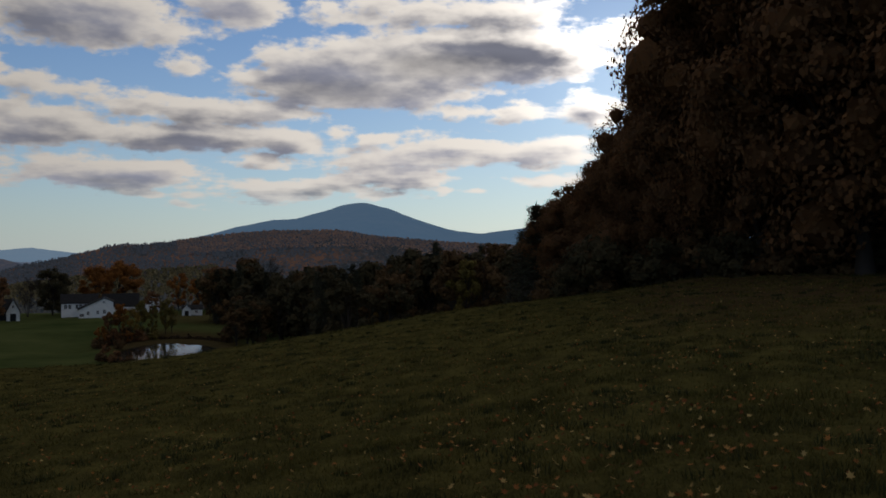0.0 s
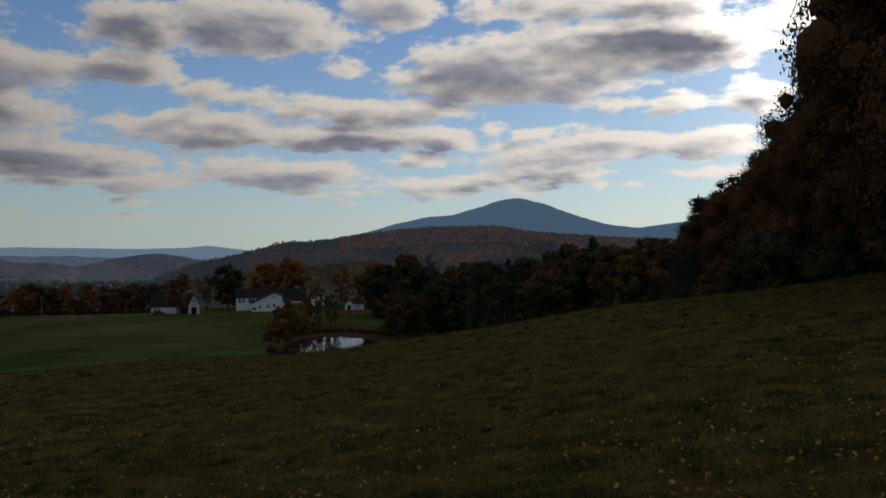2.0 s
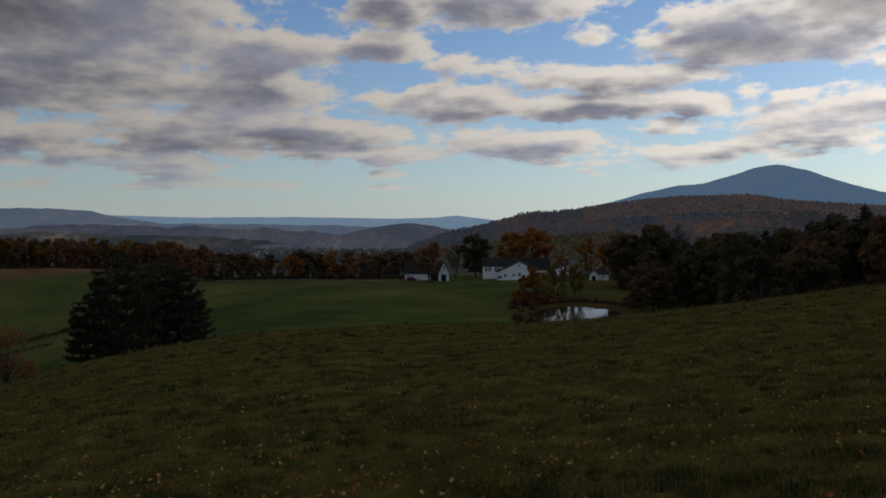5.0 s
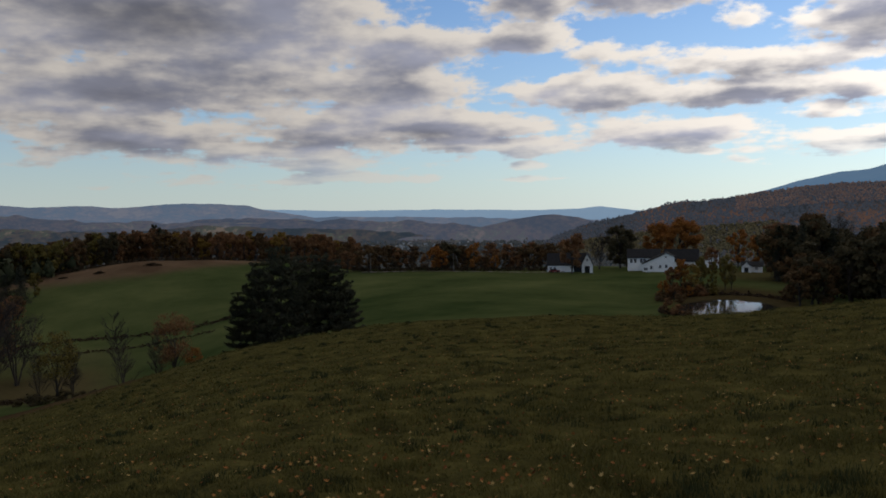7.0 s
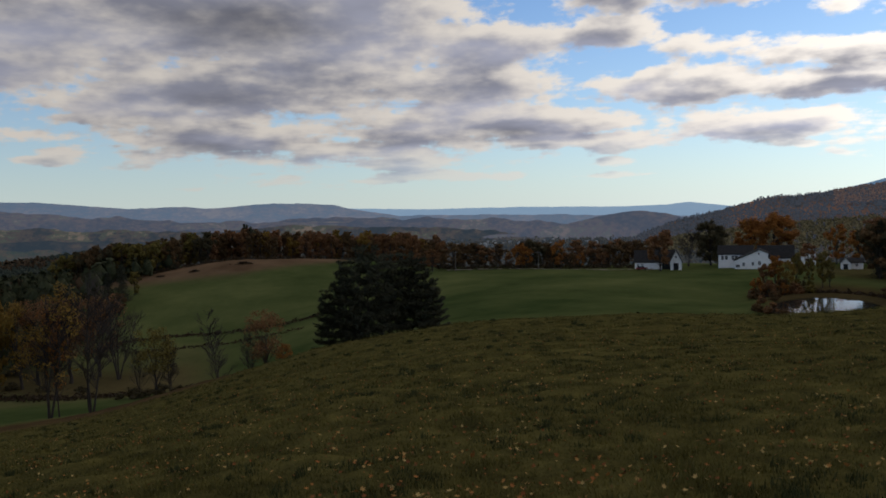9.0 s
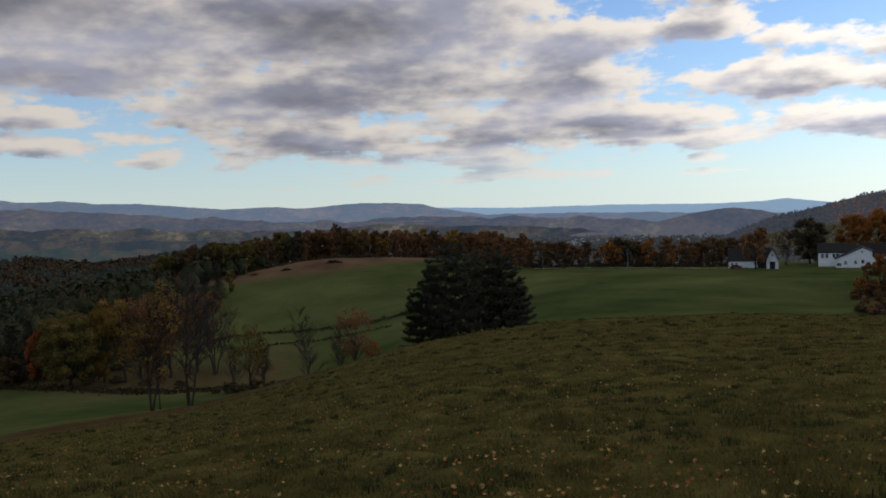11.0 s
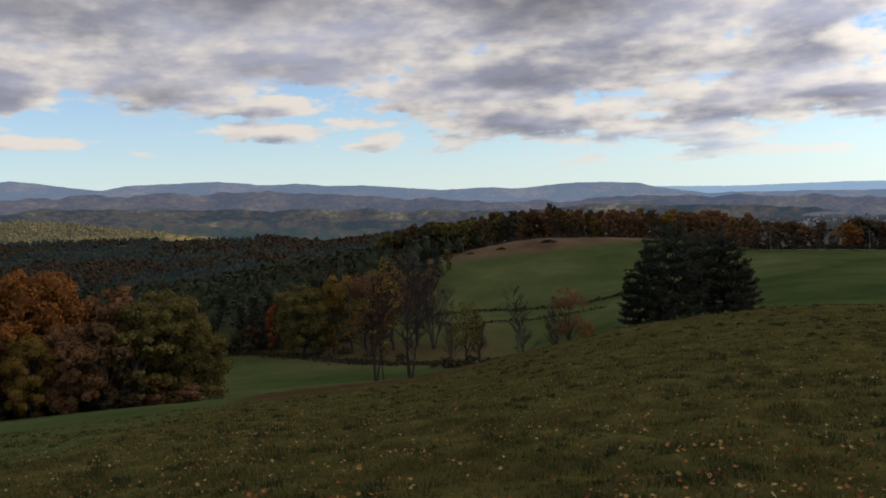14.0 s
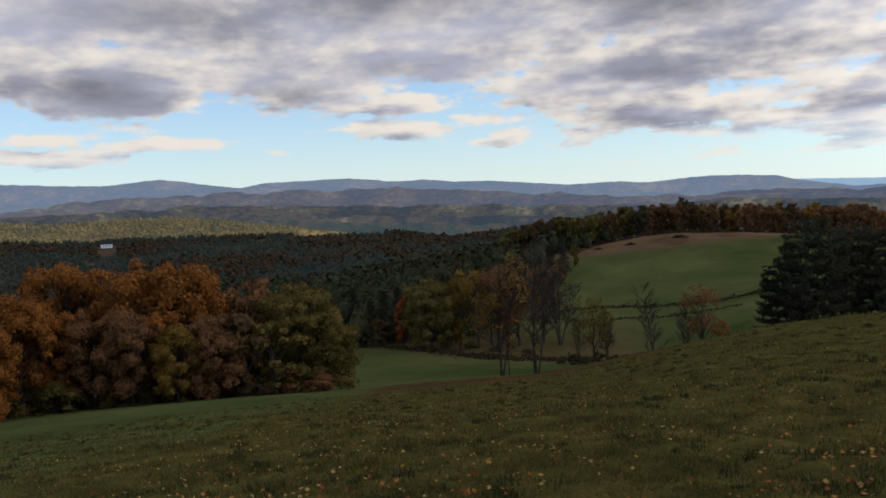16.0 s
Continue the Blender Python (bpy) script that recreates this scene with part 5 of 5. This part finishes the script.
def build_town():
    """Far-off buildings in the valley: small pitched blocks."""
    rg = random.Random(21)
    verts, faces = [], []
    for _ in range(90):
        az, d = rg.gauss(37.5, 5.5), rg.uniform(1500, 2600)
        if not 21 < az < 52:
            continue
        w, l, h, t = rg.uniform(4, 6), rg.uniform(5, 9), rg.uniform(4, 6), rg.random() * 3
        m = Matrix.Translation(spot(az, d, 1)) @ Matrix.Rotation(t, 4, "Z")
        i = len(verts)
        for q in ((-l, -w, 0), (l, -w, 0), (l, w, 0), (-l, w, 0), (-l, -w, h), (l, -w, h), (l, w, h), (-l, w, h), (-l, 0, h * 1.6), (l, 0, h * 1.6)):
            verts.append(m @ Vector((q[0] / 2, q[1] / 2, q[2])))
        faces += [tuple(i + k for k in f) for f in ((0, 1, 5, 4), (1, 2, 6, 9, 5), (2, 3, 7, 6), (3, 0, 4, 8, 7), (4, 5, 9, 8), (6, 7, 8, 9))]
    # the walls' slight bluish glow stands in for haze
    m = material("town_walls", (0.08, 0.075, 0.07), (0.30, 0.28, 0.255), 0.01, island=True, spread_hue=0.9, gloss=0.0, glow_colour=(0.02, 0.03, 0.04))
    tagged(new("town", mesh_of("town", verts, faces, (m,))), "pale houses of a small town in the valley", "town", kind="stuff")


build_town()


def build_lane():
    """A pale gravel lane before the hedge line."""
    verts, faces = [], []
    azs = np.arange(28.5, 42.5, 0.25)
    for a in azs:
        d = np.interp(a, (28.5, 31, 33.5, 36, 39, 42.5), (338, 333, 338, 348, 354, 356))
        for k, dd in enumerate((0, 2.2)):
            p = spot(a, d + dd)
            verts.append((p.x, p.y, p.z + 0.25))
    faces = [(2 * i, 2 * i + 2, 2 * i + 3, 2 * i + 1) for i in range(len(azs) - 1)]
    tagged(new("road", mesh_of("road", verts, faces, (material("gravel", (0.16, 0.14, 0.12), (0.30, 0.27, 0.23), 0.3, gloss=0.0),))), "pale gravel lane along the meadow's far edge", "road", kind="structure")


build_lane()

# ---- pond ----


def build_pond():
    """Water in its basin, behind the crest."""
    c = way(PONDS_AZ) * POND_D
    verts, faces = [(0, 0, 0)], []
    for k in range(64):
        a = 2 * math.pi * k / 64
        r = 1.25 + 0.05 * math.sin(2 * a + 1) + 0.06 * math.sin(3 * a) + 0.04 * noise.noise((math.cos(a) * 2, math.sin(a) * 2, 0))
        verts.append((POND_RX * r * math.cos(a), POND_RY * r * math.sin(a), 0))
        faces.append((0, k + 1, (k + 1) % 64 + 1))
    m = bpy.data.materials.new("pond_water")
    m.use_nodes = True
    b = m.node_tree.nodes["Principled BSDF"]
    b.inputs["Base Color"].default_value = (0.02, 0.022, 0.02, 1)
    b.inputs["Roughness"].default_value = 0.07
    b.inputs["IOR"].default_value = 1.33
    nz = m.node_tree.nodes.new("ShaderNodeTexNoise")
    nz.inputs["Scale"].default_value = 1.2
    bp = m.node_tree.nodes.new("ShaderNodeBump")
    bp.inputs["Strength"].default_value, bp.inputs["Distance"].default_value = 0.35, 0.03
    m.node_tree.links.new(nz.outputs["Fac"], bp.inputs["Height"])
    m.node_tree.links.new(bp.outputs[0], b.inputs["Normal"])
    ob = new("water", mesh_of("water", verts, faces, (m,)))
    ob.matrix_world = Matrix.Translation((c.x, c.y, POND_Z)) @ Matrix.Rotation(radians(PONDS_AZ), 4, "Z")
    tagged(ob, "still farm pond reflecting the sky", "pond", kind="structure")


build_pond()
for az, d in [(20.9, 334), (20.2, 333), (19.5, 332)]:
    plant("garden_bush", "row%d" % (int(az * 10) % 3), az, d, 4.2, "yellow-green bush before the farmhouse", LEAF_GREEN, fat=1.2, sink=0.5, category="shrub", group="garden bushes")

# ---- farm buildings ----


def part(name, verts, faces, mat, parent, label=""):
    ob = new(name, mesh_of(name, verts, faces, (mat,)))
    ob.parent = parent
    if label:
        tagged(ob, label)
    return ob


def house(name, label, az, d, length, depth, eave, peak, turn=0.0, ridge="x", off=(0, 0), windows=(), doors=(), ridge_at=0.5, lift=0.0, grow=1.06):
    """Clapboard house with a pitched roof; its long side or its gable faces the hill. windows: x, z, width, height on the front."""
    root = new(name)
    w = way(az) * d
    side = Vector((math.cos(radians(az)), math.sin(radians(az)), 0))
    root.matrix_world = Matrix.Translation(Vector((w.x, w.y, ground(az, d) - 0.3 + lift)) + side * off[0] + way(az) * off[1]) @ Matrix.Rotation(radians(az + turn), 4, "Z") @ Matrix.Scale(grow, 4)
    tagged(root, label, "house", "farm buildings")
    hx, hy = length / 2, depth / 2
    if ridge == "x":
        ry = -hy + depth * ridge_at
        v = [(-hx, -hy, 0), (hx, -hy, 0), (hx, hy, 0), (-hx, hy, 0), (-hx, -hy, eave), (hx, -hy, eave), (hx, hy, eave), (-hx, hy, eave), (-hx, ry, peak), (hx, ry, peak)]
        f = [(0, 1, 5, 4), (1, 2, 6, 9, 5), (2, 3, 7, 6), (3, 0, 4, 8, 7)]
        slopes = [[(-hx, -hy, eave), (hx, -hy, eave), (hx, ry, peak), (-hx, ry, peak)], [(hx, hy, eave), (-hx, hy, eave), (-hx, ry, peak), (hx, ry, peak)]]
    else:
        rx = -hx + length * ridge_at
        e2 = eave + (peak - eave) * max(0.0, 1 - (1 - ridge_at) / ridge_at) if ridge_at > 0.5 else eave
        v = [(-hx, -hy, 0), (hx, -hy, 0), (hx, hy, 0), (-hx, hy, 0), (-hx, -hy, eave), (hx, -hy, e2), (hx, hy, e2), (-hx, hy, eave), (rx, -hy, peak), (rx, hy, peak)]
        f = [(0, 1, 5, 8, 4), (1, 2, 6, 5), (2, 3, 7, 9, 6), (3, 0, 4, 7)]
        slopes = [[(-hx, hy, eave), (-hx, -hy, eave), (rx, -hy, peak), (rx, hy, peak)], [(hx, -hy, e2), (hx, hy, e2), (rx, hy, peak), (rx, -hy, peak)]]
    part("wall", v, f, WHITE_PAINT, root, "white clapboard wall")
    for s in slopes:
        q = [Vector(p) for p in s]
        n = (q[1] - q[0]).cross(q[3] - q[0]).normalized()
        out = (q[0] - q[3]).normalized() * 0.35
        along = (q[1] - q[0]).normalized() * 0.35
        q = [q[0] + out - along, q[1] + out + along, q[2] + along, q[3] - along]
        vs = [p + n * 0.03 for p in q] + [p + n * 0.22 for p in q]
        part("roof", vs, [(3, 2, 1, 0), (4, 5, 6, 7), (0, 1, 5, 4), (1, 2, 6, 5), (2, 3, 7, 6), (3, 0, 4, 7)], ROOF_DARK, root, "dark shingled roof slope")
    for x, z, ww, wh in windows:
        fr = part("window", *box(x - ww / 2 - 0.08, x + ww / 2 + 0.08, -hy - 0.05, -hy + 0.02, z - wh / 2 - 0.08, z + wh / 2 + 0.08), WHITE_PAINT, root)
        for sx in (-1, 1):
            for sz in (-1, 1):
                cx, cz = x + sx * ww / 4, z + sz * wh / 4
                part("pane", *box(cx - ww / 4 + 0.03, cx + ww / 4 - 0.03, -hy - 0.065, -hy - 0.051, cz - wh / 4 + 0.03, cz + wh / 4 - 0.03), GLASS_DARK, fr)
    for x, ww, wh in doors:
        part("door", *box(x - ww / 2, x + ww / 2, -hy - 0.06, -hy + 0.02, 0.3, 0.3 + wh), GLASS_DARK, root, "dark doorway")
    return root


house("farmhouse_wing", "two-storey white farmhouse wing with dark shutters", 23.3, 352, 12, 8, 5.2, 8.2, windows=[(-4.6, 4.0, 0.9, 1.5), (-3.2, 4.0, 0.9, 1.5), (-0.9, 4.0, 0.9, 1.5), (0.3, 4.0, 0.9, 1.5), (2.2, 4.0, 1.1, 1.7), (3.6, 4.0, 1.1, 1.7), (4.9, 4.0, 0.9, 1.5), (1.5, 1.5, 2.2, 1.2)])
house("farmhouse_gable", "white saltbox gable end of the farmhouse", 22.35, 343, 11.2, 10, 3.2, 7.0, ridge="y", ridge_at=0.74, windows=[(-2.6, 1.9, 0.8, 1.2), (0.5, 2.1, 0.8, 1.2), (2.7, 2.3, 0.9, 1.3), (2.5, 5.6, 0.6, 0.7), (-4.6, 1.3, 1.4, 1.0)])
house("rear_house", "long dark-roofed house behind the farmhouse", 20.9, 374, 13, 8, 2.6, 7.2)
house("farmhouse_dormer", "white gabled wing behind the trees", 19.0, 364, 5, 6, 5.2, 8.3, ridge="y", windows=[(0, 5.2, 1.2, 1.6)])
house("white_barn", "white barn with a steep dark roof", 28.3, 345, 15, 8, 3.0, 7.2, windows=[(-6.3, 1.8, 0.8, 0.9), (-4.8, 1.8, 0.8, 0.9)], doors=[(4.5, 4.5, 2.4)])
house("barn_gable", "white gable wing of the barn with an arched door", 27.0, 339, 4.0, 7, 3.4, 7.4, ridge="y", windows=[(0.0, 5.2, 0.6, 0.9)], doors=[(0.0, 1.8, 2.6)])
house("garden_shed", "small white shed with a porch", 16.55, 352, 7.2, 5, 2.6, 4.0, windows=[(1.5, 1.7, 0.8, 0.9)], doors=[(-2.2, 1.2, 2.0)])
house("shed_porch", "white gabled porch of the shed", 16.9, 346, 3.2, 4, 2.5, 4.2, ridge="y", doors=[(0.0, 1.4, 1.9)])

house("far_house", "small white house among the dark woods", 93.2, 960, 11, 7, 4.0, 6.5, lift=slope_height((DARK_RIDGE, 1050, 420), 93.2, 540 / 630, 13.0) - 4.0 - ground(93.2, 960), windows=[(-3, 2.2, 1.2, 1.4), (0, 2.2, 1.2, 1.4), (3, 2.2, 1.2, 1.4)])


def car(az, d):
    """A parked car: body, cabin, four wheels."""
    root = new("car")
    root.matrix_world = Matrix.Translation(spot(az, d, 0.0)) @ Matrix.Rotation(radians(az + 12), 4, "Z")
    tagged(root, "dark red car parked beside the barn", "car")
    paint = material("car_paint", (0.16, 0.025, 0.02), (0.22, 0.035, 0.03), 0.5, rough=0.35)
    rubber = material("tyre_rubber", (0.015, 0.015, 0.015), (0.03, 0.03, 0.03), 3.0)
    v, f = box(-2.1, 2.1, -0.85, 0.85, 0.35, 0.95)
    part("body", v, f, paint, root)
    v = [(-1.5, -0.8, 0.95), (1.2, -0.8, 0.95), (1.2, 0.8, 0.95), (-1.5, 0.8, 0.95), (-1.0, -0.65, 1.5), (0.6, -0.65, 1.5), (0.6, 0.65, 1.5), (-1.0, 0.65, 1.5)]
    part("cabin", v, [(0, 1, 5, 4), (1, 2, 6, 5), (2, 3, 7, 6), (3, 0, 4, 7), (4, 5, 6, 7)], GLASS_DARK, root, "dark glass cabin")
    for x in (-1.3, 1.3):
        for y in (-0.85, 0.7):
            tv, tf = [], []
            tube(tv, tf, [Vector((x, y, 0.33)), Vector((x, y + 0.2, 0.33))], [0.33, 0.33], 14)
            tf += [tuple(range(13, -1, -1)), tuple(range(14, 28))]
            part("wheel", tv, tf, rubber, root)


car(29.2, 336)

# ---- grass and fallen leaves ----


def scatter_points(rg, n, az, dist, power=1.0):
    for _ in range(n):
        a = rg.uniform(*az)
        d = dist[0] + (dist[1] - dist[0]) * rg.random() ** power
        yield a, d


def build_grass():
    """Uneven pasture: tufts of bent blades, rank and low by turns."""
    rg = random.Random(11)
    nr = np.random.RandomState(11)
    place, tall = [], []
    for a, d in scatter_points(rg, 64000, (-31, 103), (7.0, 75.0), 1.75):
        s = spot(a, d)
        dense = noise.noise((s.x * 0.45, s.y * 0.45, 2)) + 0.7 * noise.noise((s.x * 1.5, s.y * 1.5, 7))
        place.append((s.x, s.y, s.z, d))
        tall.append(0.05 + 0.17 * max(0.0, dense) + rg.uniform(0, 0.04))
    blades = 8
    q = np.repeat(np.array(place), blades, axis=0)
    h = np.repeat(np.array(tall), blades) * nr.uniform(0.5, 1.25, len(q))
    t = nr.uniform(0, 6.283, len(q))
    ux, uy = np.cos(t), np.sin(t)
    lean = nr.uniform(0.3, 1.1, len(q)) * h
    wd = 0.0055 + 0.0005 * q[:, 3]
    x, y = (q[:, k] + nr.randn(len(q)) * (0.08 + 0.003 * q[:, 3]) for k in (0, 1))
    z = q[:, 2] - 0.03
    verts = np.stack([np.stack([x + uy * wd, y - ux * wd, z], 1), np.stack([x - uy * wd, y + ux * wd, z], 1), np.stack([x + ux * lean, y + uy * lean, z + h], 1)], 1).reshape(-1, 3)
    m = foliage("grass_blades", (0.017, 0.021, 0.007), (0.168, 0.144, 0.040), 0.25, own=0.35, scale=0.9, fine=4.0)
    tagged(new("grass", mesh_of("grass", verts.tolist(), np.arange(len(verts)).reshape(-1, 3).tolist(), (m,))), "uneven olive-green autumn grass in tufts", "grass", kind="stuff")


def build_leaves():
    rg = random.Random(12)
    verts, faces = [], []
    lobes = [(0.0, 1.0), (0.5, 0.45), (0.95, 0.85), (1.45, 0.4), (1.95, 0.8), (2.6, 0.35), (3.14, 0.6), (3.68, 0.35), (4.33, 0.8), (4.83, 0.4), (5.33, 0.85), (5.78, 0.45)]
    for a, d in scatter_points(rg, 15000, (-31, 103), (7.0, 55.0), 1.3):
        s = spot(a, d)
        if noise.noise((s.x * 0.35, s.y * 0.35, 12)) < rg.uniform(-0.6, 0.35):
            continue
        size = rg.uniform(0.025, 0.058)
        m = Matrix.Translation(s + Vector((0, 0, rg.uniform(0.05, 0.17)))) @ Euler((rg.gauss(0, 0.5), rg.gauss(0, 0.5), rg.random() * 6.28)).to_matrix().to_4x4()
        i = len(verts)
        verts.append(m @ Vector((0, 0, 0)))
        for t, r in lobes:
            verts.append(m @ Vector((math.cos(t) * r * size, math.sin(t) * r * size, 0.25 * size * r * r)))
        n = len(lobes)
        faces.extend((i, i + 1 + k, i + 1 + (k + 1) % n) for k in range(n))
    m = litter_material()
    tagged(new("fallen_leaves", mesh_of("fallen_leaves", verts, faces, (m,))), "fallen maple leaves in yellow, tan and orange on the grass", "leaves", kind="stuff")


def build_clumps():
    """Rank clumps of longer, darker grass."""
    rg = random.Random(13)
    verts = []
    for a, d in scatter_points(rg, 3200, (-31, 103), (8.0, 70.0), 1.4):
        s = spot(a, d)
        if noise.noise((s.x * 0.25, s.y * 0.25, 21)) < rg.uniform(-0.35, 0.3):
            continue
        size = rg.uniform(0.12, 0.34)
        for _ in range(46):
            t, q = rg.random() * 6.283, rg.random() ** 0.5 * size
            x, y = s.x + math.cos(t) * q * 1.3, s.y + math.sin(t) * q
            h = rg.uniform(0.05, 0.16) * (1.15 - q / size * 0.6)
            t2 = rg.random() * 6.283
            ux, uy = math.cos(t2), math.sin(t2)
            lean, wd = h * rg.uniform(0.3, 0.9), 0.006 + 0.0005 * d
            verts.extend(((x + uy * wd, y - ux * wd, s.z - 0.05), (x - uy * wd, y + ux * wd, s.z - 0.05), (x + ux * lean, y + uy * lean, s.z + h)))
    m = foliage("rank_grass", (0.014, 0.020, 0.009), (0.062, 0.070, 0.028), 0.25, own=0.5)
    tagged(new("grass_clumps", mesh_of("grass_clumps", verts, np.arange(len(verts)).reshape(-1, 3).tolist(), (m,))), "dark green clumps of longer grass on the slope", "grass", kind="stuff")


build_grass()
build_clumps()
build_leaves()
